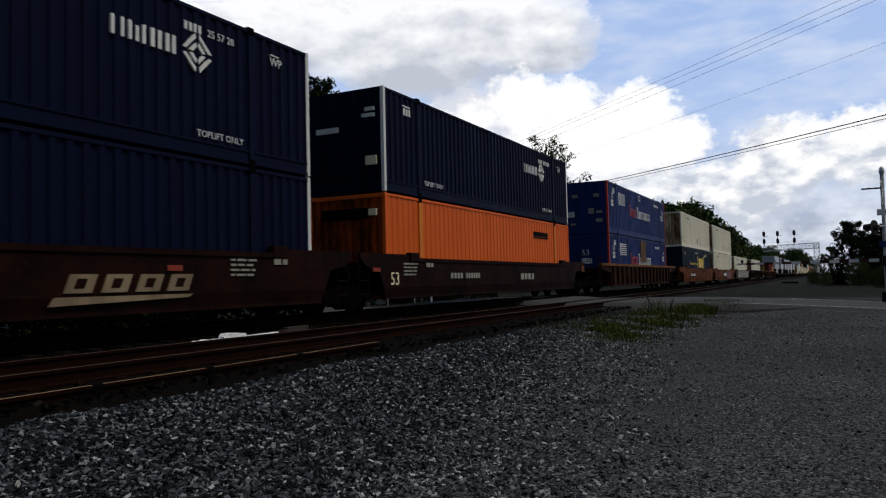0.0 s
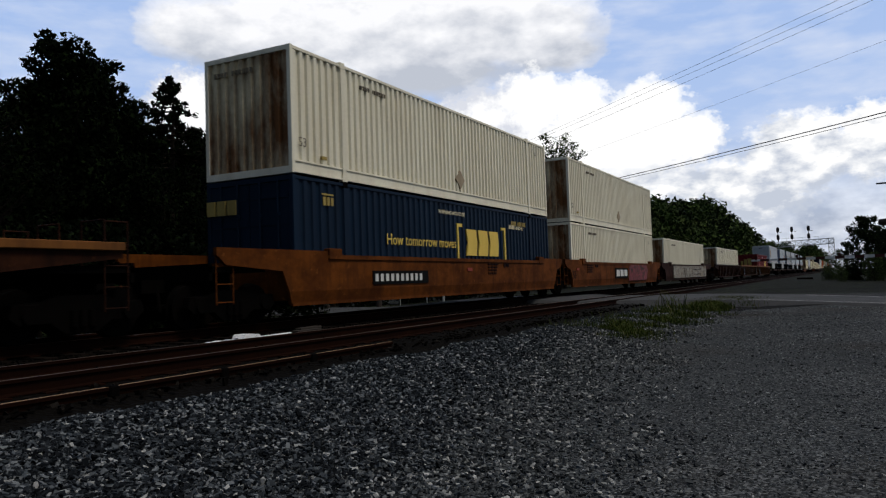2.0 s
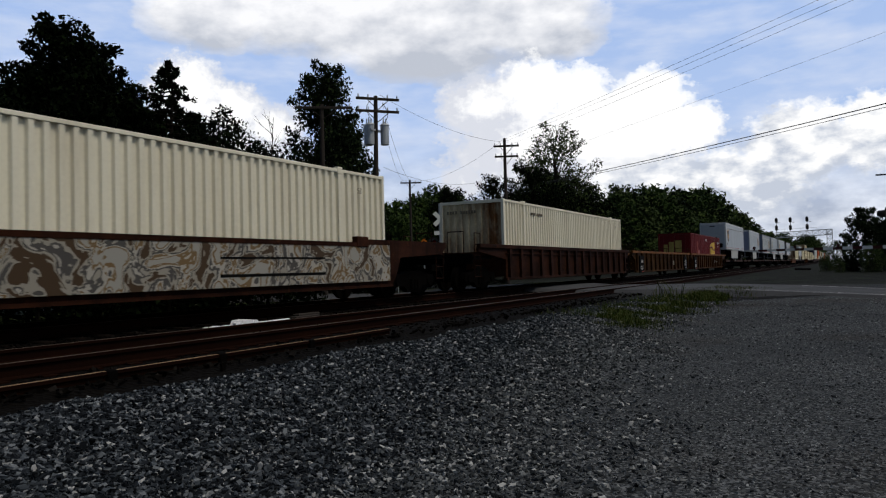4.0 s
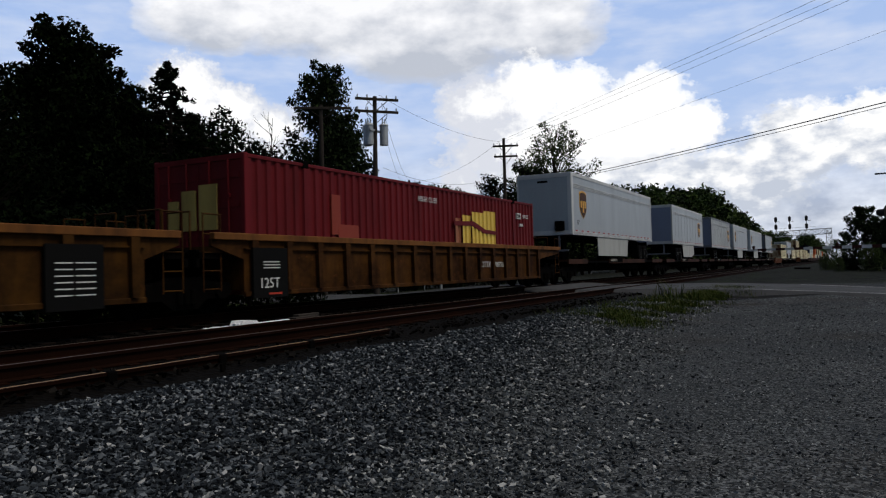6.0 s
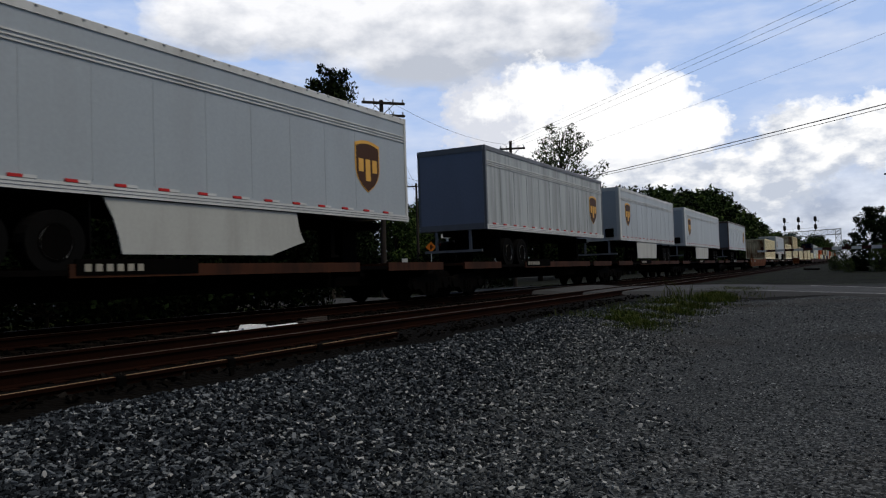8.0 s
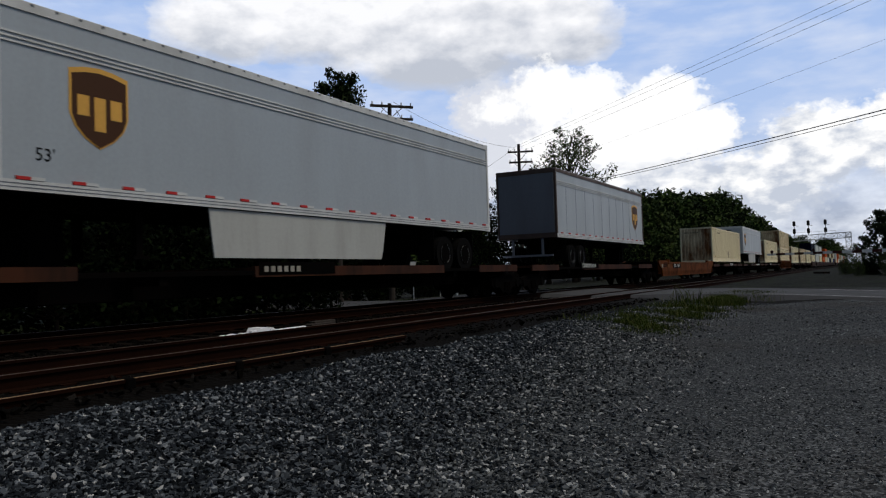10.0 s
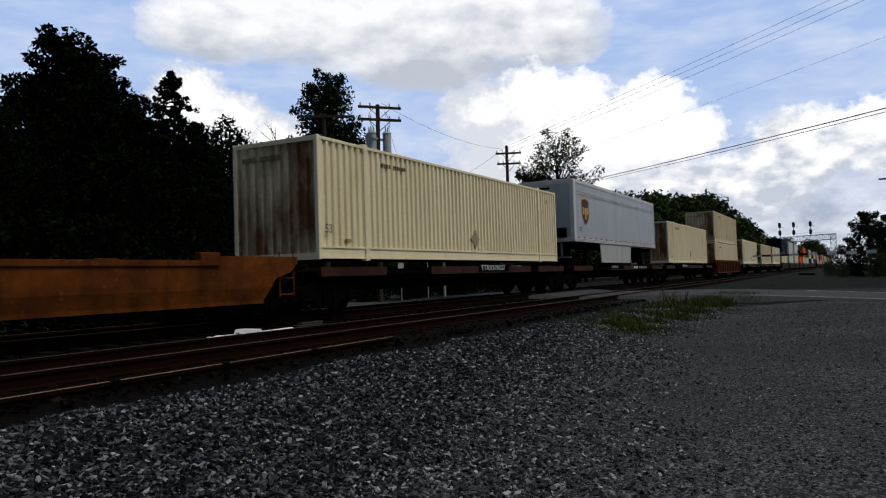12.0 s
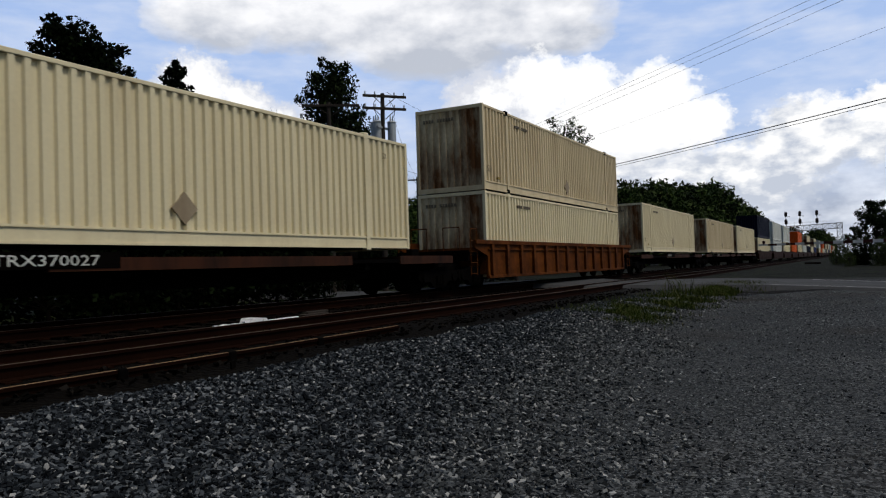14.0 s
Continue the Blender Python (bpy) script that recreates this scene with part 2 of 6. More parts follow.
def cyl(bm, a, b, r0, r1=None, n=12, caps=True):
    """A round bar from a to b."""
    a, b = Vector(a), Vector(b)
    m = Matrix.Translation((a + b) / 2) @ (b - a).to_track_quat("Z", "Y").to_matrix().to_4x4()
    bmesh.ops.create_cone(bm, cap_ends=caps, segments=n, radius1=r0, radius2=r0 if r1 is None else r1, depth=(b - a).length, matrix=m)
    return bm


def prism(bm, outline, y0, y1):
    """An (x, z) outline given counter-clockwise as seen from -y, carried from y0 to y1."""
    f = [bm.verts.new((x, y0, z)) for x, z in outline]
    k = [bm.verts.new((x, y1, z)) for x, z in outline]
    n = len(outline)
    bm.faces.new(f)
    bm.faces.new(k[::-1])
    for i in range(n):
        bm.faces.new((f[i], k[i], k[(i + 1) % n], f[(i + 1) % n]))
    return bm


def boxes(*bs, bevel=0.0):
    bm = bmesh.new()
    for b in bs:
        box(bm, *b, bevel=bevel)
    return bm


def done(name, bm, material, smooth=False):
    bmesh.ops.recalc_face_normals(bm, faces=bm.faces)
    me = bpy.data.meshes.new(name)
    bm.to_mesh(me)
    bm.free()
    me.materials.append(material)
    if smooth:
        for p in me.polygons:
            p.use_smooth = True
    return me


def part(name, bm, material, parent, label="", smooth=False):
    ob = new(name, done(name, bm, material, smooth))
    ob.parent = parent
    return tagged(ob, label) if label else ob


def thing(name, label, category, group="", kind=""):
    return tagged(new(name), label, category, group, kind)


def struct(name, bm, material, label, category="", smooth=False):
    return tagged(new(name, done(name, bm, material, smooth)), label, category, kind="structure")


def mesh_np(name, verts, faces, material):
    me = bpy.data.meshes.new(name)
    me.from_pydata(verts.tolist() if hasattr(verts, "tolist") else verts, [], faces.tolist() if hasattr(faces, "tolist") else faces)
    me.materials.append(material)
    return me


def lettering(text, size, material, parent, m, label=""):
    """Stencilled words from the built-in font, as a mesh part lying at pose m."""
    cu = bpy.data.curves.new("lettering", "FONT")
    cu.body, cu.size, cu.extrude, cu.resolution_u = text, size, 0.002, 2
    tmp = bpy.data.objects.new("lettering", cu)
    me = bpy.data.meshes.new_from_object(tmp)
    bpy.data.objects.remove(tmp)
    me.materials.clear()
    me.materials.append(material)
    ob = new("lettering", me)
    ob.parent, ob.matrix_local = parent, m
    return tagged(ob, label or "stencilled lettering")


SIDE = Matrix.Rotation(radians(90), 4, "X")  # stands a flat text up, facing -y


# ---- the ground ----
TRACK, SIDING = 11.905, 8.33   # centre lines of the two tracks
def step(a, b, v):
    u = np.clip((v - a) / (b - a), 0, 1)
    return u * u * (3 - 2 * u)


ROAD0, ROAD1 = 27.5, 36.0


def ground_z(x, y):
    lot = -0.9 + 0.5 * step(8, 30, x)
    z = lot + (-0.36 - lot) * step(2.4, 6.0, y)
    z = z + 0.08 * step(6.2, 6.8, y) + 0.06 * step(9.6, 10.4, y)
    z = z - 0.35 * step(14.0, 16.2, y) - 0.3 * step(20, 40, y)
    z = z - 0.45 * step(-4, -30, y) * step(10, 40, x)
    onroad = step(ROAD0 - 1.6, ROAD0 - 0.3, x) * (1 - step(ROAD1 + 0.3, ROAD1 + 1.6, x))
    z = z + (np.minimum(z, road_z(y) - 0.08) - z) * onroad
    return z


def road_z(y):
    return -0.66 + 0.5 * step(-8, 6.2, y) + 0.1 * step(9.4, 10.8, y) - 0.45 * step(14, 22, y)


def lattice(xs, ys):
    """Vertices and quads of a sheet over the plan, for the given lines."""
    X, Y = np.meshgrid(xs, ys, indexing="ij")
    n, m = len(xs), len(ys)
    i = np.arange((n - 1) * m).reshape(n - 1, m)[:, :-1].ravel()
    return X.ravel(), Y.ravel(), np.stack([i, i + m, i + m + 1, i + 1], 1)


def ground_material():
    m, nt, b = nodes_of("gravel_ground")
    co = nt.nodes.new("ShaderNodeTexCoord").outputs["Object"]
    vor = add(nt, "ShaderNodeTexVoronoi", Scale=16)
    nt.links.new(co, vor.inputs["Vector"])
    fine = add(nt, "ShaderNodeTexVoronoi", Scale=42)
    nt.links.new(co, fine.inputs["Vector"])
    big = add(nt, "ShaderNodeTexNoise", Scale=0.35, Detail=5)
    nt.links.new(co, big.inputs["Vector"])
    sep = nt.nodes.new("ShaderNodeSeparateXYZ")
    nt.links.new(co, sep.inputs[0])
    sv = nt.nodes.new("ShaderNodeSeparateColor")
    nt.links.new(fine.outputs["Color"], sv.inputs[0])
    grey = ramp(nt, sv.outputs[0], ((0.0, (0.008, 0.009, 0.0098)), (0.55, (0.038, 0.041, 0.044)), (1.0, (0.14, 0.146, 0.15))))
    col = mix(nt, ramp(nt, big.outputs["Fac"], ((0.38, 0.0), (0.62, 0.6))), grey, (0.026, 0.0285, 0.031))
    mud = add(nt, "ShaderNodeTexNoise", Scale=0.22, Detail=4)
    nt.links.new(co, mud.inputs["Vector"])
    col = mix(nt, ramp(nt, mud.outputs["Fac"], ((0.55, 0.0), (0.68, 0.7))), col, (0.034, 0.03, 0.026))
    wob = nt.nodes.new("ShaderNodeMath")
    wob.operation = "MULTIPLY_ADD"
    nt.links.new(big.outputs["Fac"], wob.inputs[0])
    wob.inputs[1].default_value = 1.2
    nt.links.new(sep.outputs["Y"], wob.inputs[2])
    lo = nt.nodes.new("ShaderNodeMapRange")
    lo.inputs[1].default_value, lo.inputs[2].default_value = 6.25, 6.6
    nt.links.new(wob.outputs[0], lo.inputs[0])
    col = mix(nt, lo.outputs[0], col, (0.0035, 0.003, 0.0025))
    hi = nt.nodes.new("ShaderNodeMapRange")
    hi.inputs[1].default_value, hi.inputs[2].default_value = 15.6, 16.6
    nt.links.new(wob.outputs[0], hi.inputs[0])
    col = mix(nt, hi.outputs[0], col, (0.025, 0.034, 0.012))
    beyond = nt.nodes.new("ShaderNodeMapRange")
    beyond.inputs[1].default_value, beyond.inputs[2].default_value = 37.0, 42.0
    nt.links.new(sep.outputs["X"], beyond.inputs[0])
    rough_n = add(nt, "ShaderNodeTexNoise", Scale=0.6, Detail=7, Roughness=0.7)
    nt.links.new(co, rough_n.inputs["Vector"])
    soil = ramp(nt, rough_n.outputs["Fac"], ((0.35, (0.005, 0.0056, 0.0045)), (0.52, (0.014, 0.0146, 0.0125)), (0.68, (0.014, 0.021, 0.007))))
    col = mix(nt, beyond.outputs[0], col, soil)
    nt.links.new(col, b.inputs["Base Color"])
    b.inputs["Roughness"].default_value = 0.9
    b.inputs["Specular IOR Level"].default_value = 0.02
    bp = add(nt, "ShaderNodeBump", Strength=0.8, Distance=0.03)
    nt.links.new(vor.outputs["Distance"], bp.inputs["Height"])
    nt.links.new(bp.outputs[0], b.inputs["Normal"])
    return m


xs = np.unique(np.concatenate([np.linspace(-60, 0, 16), np.linspace(0, 30, 151), np.linspace(30, 60, 61), np.geomspace(60, 1500, 30)]))
ys = np.unique(np.concatenate([-np.geomspace(6, 1500, 22), np.linspace(-6, 18, 121), np.geomspace(18, 1500, 30)]))
gx, gy, gf = lattice(xs, ys)
bumps = np.array([noise.noise((x * 0.5, y * 0.5, 0)) * 0.05 + noise.noise((x * 1.7, y * 1.7, 3)) * 0.025 if abs(x) < 60 and abs(y) < 20 else 0 for x, y in zip(gx, gy)])
gz = ground_z(gx, gy) + bumps * (1 - step(6.0, 6.6, gy))
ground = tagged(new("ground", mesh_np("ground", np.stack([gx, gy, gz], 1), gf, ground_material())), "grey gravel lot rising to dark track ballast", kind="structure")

# road over the crossing, with a real edge
rx, ry, rf = lattice(np.linspace(ROAD0, ROAD1, 18), np.unique(np.concatenate([np.linspace(-60, -8, 14), np.linspace(-8, 24, 65), np.linspace(24, 90, 14)])))
rz = road_z(ry) + 0.02 * np.sin((rx - ROAD0) / (ROAD1 - ROAD0) * math.pi)
rim = np.abs(rx - (ROAD0 + ROAD1) / 2) > (ROAD1 - ROAD0) / 2 - 0.01
rz = np.where(rim, rz - 0.3, rz)
road = tagged(new("road", mesh_np("road", np.stack([rx, ry, rz], 1), rf, ASPHALT)), "grey asphalt road crossing the tracks", kind="structure")


def road_line(y0, y1, x, w):
    yy = np.linspace(y0, y1, 40)
    v, f = [], []
    for y in yy:
        z = float(road_z(np.array(y))) + 0.02 * math.sin((x - ROAD0) / (ROAD1 - ROAD0) * math.pi) + 0.006
        v += [(x - w / 2, y, z), (x + w / 2, y, z)]
    for i in range(len(yy) - 1):
        f.append((2 * i, 2 * i + 1, 2 * i + 3, 2 * i + 2))
    me = mesh_np("road_marking", v, f, ROADPAINT)
    tagged(new("road_marking", me), "worn white painted line on the asphalt", kind="structure")


# dark sheet painted as the shade where the lot drops from the road's edge
sx_, sy_, sf_ = lattice(np.linspace(0, 1, 22), np.linspace(0.3, 7.2, 60))
wob = np.array([noise.noise((b * 0.8, 1.5, 0)) + 0.5 * noise.noise((b * 2.6, 4.5, 0)) for b in sy_])
sx_ = 27.45 - (1 - sx_) * (0.15 + 4.2 * step(0.3, 5.5, sy_) * (1 + 0.35 * wob))
shade_z = ground_z(sx_, sy_) + 0.014 + np.array([noise.noise((a * 0.5, b * 0.5, 0)) * 0.05 + noise.noise((a * 1.7, b * 1.7, 3)) * 0.025 for a, b in zip(sx_, sy_)]) * (1 - step(6.0, 6.6, sy_))
tagged(new("road_edge_shade", mesh_np("road_edge_shade", np.stack([sx_, sy_, shade_z], 1), sf_, surface("road_edge_shade", (0.008, 0.0075, 0.007), 0.8, dirt=(0.016, 0.014, 0.012), spec=0.02))), "dark strip painted as shade along the edge of the road", kind="structure")
road_line(-40, 1.5, ROAD1 - 1.0, 0.22)
road_line(-40, 3.0, ROAD0 + 1.0, 0.12)


# ---- the tracks ----
def rail_profile():
    half = [(0.07, 0.0), (0.07, 0.012), (0.012, 0.03), (0.01, 0.12), (0.036, 0.135), (0.036, 0.165), (0.026, 0.172)]
    return half + [(-a, b) for a, b in reversed(half)]


def rail_mesh(name, x0, x1, material, top):
    bm = bmesh.new()
    prof = rail_profile()
    ends = [[bm.verts.new((x, a, b)) for a, b in prof] for x in (x0, x1)]
    n = len(prof)
    for i in range(n):
        f = bm.faces.new((ends[0][i], ends[1][i], ends[1][(i + 1) % n], ends[0][(i + 1) % n]))
        f.material_index = 1 if i == n // 2 - 1 else 0
    bm.faces.new(ends[0])
    bm.faces.new(ends[1][::-1])
    me = done(name, bm, material)
    me.materials.append(top)
    return me


def build_track(centre, top, name, label, top_mat):
    t = thing(name, label, "railway track", kind="structure")
    t.location = (0, centre, top - 0.172)
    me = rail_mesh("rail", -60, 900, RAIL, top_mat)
    for side in (-0.7525, 0.7525):
        r = new("rail", me)
        r.parent, r.location = t, (0, side, 0)
    return t


main_track = build_track(TRACK, 0.0, "main_track", "railway track under the passing train", RAILTOP)
siding = build_track(SIDING, -0.1, "near_track", "rusty second railway track on dark timber ties", RAILTOP)


# ---- the train ----
MOVING = []
BARE = surface("bare_rusty_sheet", (0.16, 0.11, 0.075), 0.7, dirt=(0.07, 0.025, 0.012), amount=0.9, streak=(2, 2, 0.4), scale=1.5)
CL, CW, CH = 16.15, 2.59, 2.896


def send(ob, u, z):
    """Put a vehicle or load on the main track: u metres along it when the film starts."""
    ob.location = (0, TRACK, z)
    MOVING.append((ob, u))
    return ob


def corrugated(bm, x0, x1, z0, z1, y, depth, period, axis="x"):
    """A folded steel sheet between x0 and x1; outward is -y (axis x), or across the end at x=y (axis y, outward -x)."""
    n = max(1, round((x1 - x0) / period))
    p = (x1 - x0) / n
    line = []
    for i in range(n):
        a = x0 + i * p
        line += [(a, 0), (a + p * 0.38, 0), (a + p * 0.47, depth), (a + p * 0.9, depth)]
    line.append((x1, 0))
    lo, hi = [], []
    for a, d in line:
        c = (a, y + d) if axis == "x" else (y + d, a)
        lo.append(bm.verts.new((c[0], c[1], z0)))
        hi.append(bm.verts.new((c[0], c[1], z1)))
    for i in range(len(line) - 1):
        bm.faces.new((lo[i], lo[i + 1], hi[i + 1], hi[i]))
    return bm


def container(label, skin, end_skin, frame_skin=None, doors=False, post_skin=None):
    """A 53-foot box: folded side sheets between lifting posts, rails, corner posts, roof, end wall or doors."""
    c = thing("shipping_container", label, "shipping container")
    frame_skin = frame_skin or skin
    h, w = CL / 2, CW / 2
    for name, a, b in (("side_panel", -h + 0.1, -6.17), ("side_panel", -6.03, 6.03), ("side_panel", 6.17, h - 0.1)):
        bm = bmesh.new()
        corrugated(bm, a, b, 0.3, CH - 0.1, -w + 0.012, 0.06 if skin in (CREAM, CREAMW, TAN) else 0.022 if skin is ORANGE else 0.04, 0.25 if skin in (CREAM, CREAMW, TAN) else 0.3)
        part(name, bm, skin, c)
    part("back_panel", boxes((-h + 0.1, h - 0.1, w - 0.05, w - 0.02, 0.2, CH - 0.1)), skin, c)
    for y in (-w, w - 0.06):
        part("top_rail", boxes((-h + 0.1, h - 0.1, y, y + 0.06, CH - 0.1, CH - 0.02), bevel=0.008), frame_skin, c)
    for a, b in ((-h + 0.1, -6.2), (-6.0, 6.0), (6.2, h - 0.1)):
        bm = bmesh.new()
        box(bm, a, b, -w + 0.02, -w + 0.07, 0.04, 0.3, 0.006)
        box(bm, a, b, -w - 0.004, -w + 0.06, 0.27, 0.31)
        box(bm, a, b, -w - 0.004, -w + 0.06, 0.02, 0.06)
        part("bottom_rail", bm, frame_skin, c)
    for x in (-h, h - 0.11):
        for y, mat in ((-w, post_skin or frame_skin), (w - 0.11, frame_skin)):
            part("corner_post", boxes((x, x + 0.11, y, y + 0.11, 0.0, CH), bevel=0.01), mat, c)
        for za, zb in ((CH - 0.12, CH - 0.01), (0.0, 0.16)):
            part("end_beam", boxes((x, x + 0.1, -w + 0.1, w - 0.1, za, zb)), frame_skin, c)
    for x in (-6.096, 6.096):
        bm = boxes((x - 0.075, x + 0.075, -w - 0.006, -w + 0.07, 0.0, CH))
        part("lifting_post", bm, frame_skin, c)
        for za, zb in ((CH - 0.14, CH + 0.03), (-0.03, 0.13)):
            part("corner_casting", boxes((x - 0.1, x + 0.1, -w - 0.012, -w + 0.12, za, zb), bevel=0.012), BLACK if skin not in (CREAM, CREAMW) else frame_skin, c)
    part("roof", boxes((-h + 0.1, h - 0.1, -w + 0.06, w - 0.06, CH - 0.07, CH - 0.035)), skin, c)
    part("floor", boxes((-h + 0.1, h - 0.1, -w + 0.08, w - 0.08, 0.05, 0.15)), BLACK, c)
    part("front_wall", boxes((h - 0.06, h - 0.03, -w + 0.1, w - 0.1, 0.15, CH - 0.1)), skin, c)
    if doors:
        for y0, y1 in ((-w + 0.12, -0.01), (0.01, w - 0.12)):
            bm = boxes((-h + 0.03, -h + 0.07, y0, y1, 0.17, CH - 0.13))
            for z in (0.5, 1.15, 1.8, 2.4):
                box(bm, -h + 0.01, -h + 0.04, y0 + 0.05, y1 - 0.05, z, z + 0.12)
            part("door", bm, end_skin, c)
            for y in (y0 + 0.32, y1 - 0.32):
                bm = bmesh.new()
                cyl(bm, (-h - 0.01, y, 0.12), (-h - 0.01, y, CH - 0.1), 0.02, n=8)
                for z in (0.5, 1.2, 2.0):
                    box(bm, -h - 0.03, -h + 0.04, y - 0.05, y + 0.05, z, z + 0.07)
                part("lock_rod", bm, end_skin, c)
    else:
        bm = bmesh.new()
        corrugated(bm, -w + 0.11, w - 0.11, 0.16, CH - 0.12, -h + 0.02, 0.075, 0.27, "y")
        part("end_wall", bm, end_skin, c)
    return c


def plate(c, mat, x0, x1, z0, z1, y=-CW / 2 - 0.008, label="", name="marking"):
    """A painted mark on the near side."""
    return part(name, boxes((x0, x1, y, y + 0.06, z0, z1)), mat, c, label)


def bars(c, mat, x, z, widths, height, gap=0.06, y=-CW / 2 - 0.008, label=""):
    """Unreadable or private writing as plain bars, in one part a row."""
    for w in widths:
        ob = part("marking", boxes((x, x + w, y, y + 0.06, z, z + height)), mat, c)
        x += w + gap
    return ob


def shape(c, mat, outline, y, label="", name="emblem"):
    return part(name, prism(bmesh.new(), outline, y, y + 0.05), mat, c, label)


def small_writing(c, mat, seed, right=True, number="", marked=True):
    """Number rows, data panels and tare marks that every box carries."""
    x = 4.25 if right else -5.3
    bars(c, mat, x, CH - 0.52, [0.07] * 4, 0.16, 0.05)
    if number:
        lettering(number, 0.21, mat, c, Matrix.Translation((x + 0.58, -CW / 2 - 0.01, CH - 0.52)) @ SIDE, "stencilled number")
    else:
        bars(c, mat, x + 0.6, CH - 0.52, [0.07] * 3, 0.16, 0.05)
        bars(c, mat, x + 1.02, CH - 0.52, [0.07] * 3, 0.16, 0.05)
    bars(c, mat, -7.0, CH - 0.62, [0.1, 0.1, 0.1], 0.2, 0.05)
    plate(c, mat, -7.05, -6.6, CH - 0.38, CH - 0.34)
    if marked:
        lettering("WP", 0.26, mat, c, Matrix.Translation((6.68, -CW / 2 - 0.01, CH - 0.62)) @ SIDE, "stencilled letters")
        plate(c, mat, 6.7, 7.0, CH - 0.4, CH - 0.375)


# -- running gear --
def wheel_mesh():
    bm = bmesh.new()
    cyl(bm, (0, -0.065, 0), (0, 0.065, 0), 0.42, n=28)
    cyl(bm, (0, 0.065, 0), (0, 0.09, 0), 0.45, n=28)
    cyl(bm, (0, -0.09, 0), (0, -0.05, 0), 0.13, n=14)
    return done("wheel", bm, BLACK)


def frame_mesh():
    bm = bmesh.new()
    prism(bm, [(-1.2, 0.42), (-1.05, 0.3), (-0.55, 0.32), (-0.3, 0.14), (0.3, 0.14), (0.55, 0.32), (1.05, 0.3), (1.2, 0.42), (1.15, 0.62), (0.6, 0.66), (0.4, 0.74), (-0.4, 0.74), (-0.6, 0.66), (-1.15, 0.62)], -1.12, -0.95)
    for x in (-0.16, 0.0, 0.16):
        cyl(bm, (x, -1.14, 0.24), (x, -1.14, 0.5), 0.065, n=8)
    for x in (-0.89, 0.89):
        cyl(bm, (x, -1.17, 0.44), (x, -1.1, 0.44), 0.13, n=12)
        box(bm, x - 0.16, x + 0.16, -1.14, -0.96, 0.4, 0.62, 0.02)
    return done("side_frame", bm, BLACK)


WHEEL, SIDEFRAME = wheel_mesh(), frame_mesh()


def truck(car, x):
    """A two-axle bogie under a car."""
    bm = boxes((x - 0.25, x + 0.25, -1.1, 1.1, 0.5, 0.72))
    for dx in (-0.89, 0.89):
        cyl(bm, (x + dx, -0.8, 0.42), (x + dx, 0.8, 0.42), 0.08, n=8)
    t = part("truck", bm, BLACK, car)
    for rz in (0, 180):
        s = new("side_frame", SIDEFRAME)
        s.parent, s.matrix_local = t, pose(x, 0, 0, 0, 0, rz)
        for dx in (-0.89, 0.89):
            w = new("wheel", WHEEL)
            w.parent, w.matrix_local = t, pose(x + dx, -0.76 if rz == 0 else 0.76, 0.42, 0, 0, rz)
    return t


def end_gear(car, x, way, skin, tall):
    """Platform, ladder rungs, hand brake and coupler at one end of a car; way is +1 or -1."""
    w = 1.32
    a, b = sorted((x, x + way * 1.55))
    bm = boxes((a, b, -w, w, 1.08, 1.2), (a, b, -0.35, 0.35, 0.55, 1.08))
    box(bm, *sorted((x + way * 1.47, x + way * 1.55)), -w, w, 0.92, 1.25)
    part("end_platform", bm, BLACK, car)
    for y in (-w - 0.02, w + 0.02):
        bm = bmesh.new()
        for dx in (0.95, 1.4):
            cyl(bm, (x + way * dx, y, 0.45), (x + way * dx, y, 1.95 if tall else 1.4), 0.016, n=6)
        for z in (0.5, 0.85, 1.2, 1.55, 1.93)[: 5 if tall else 3]:
            cyl(bm, (x + way * 0.95, y, z), (x + way * 1.4, y, z), 0.014, n=6)
        part("ladder", bm, skin, car)
    for y in (-0.9, 0.3) if tall else ():
        bm = bmesh.new()
        for yy in (y, y + 0.6):
            cyl(bm, (x + way * 1.3, yy, 1.2), (x + way * 1.3, yy, 2.0), 0.018, n=6)
        cyl(bm, (x + way * 1.3, y, 2.0), (x + way * 1.3, y + 0.6, 2.0), 0.018, n=6)
        part("handrail", bm, skin, car)
    bm = boxes((*sorted((x + way * 1.5, x + way * 2.1)), -0.12, 0.12, 0.72, 0.98))
    cyl(bm, (x + way * 1.9, -0.3, 0.85), (x + way * 2.0, -0.5, 0.35), 0.03, n=6)
    part("coupler", bm, BLACK, car)


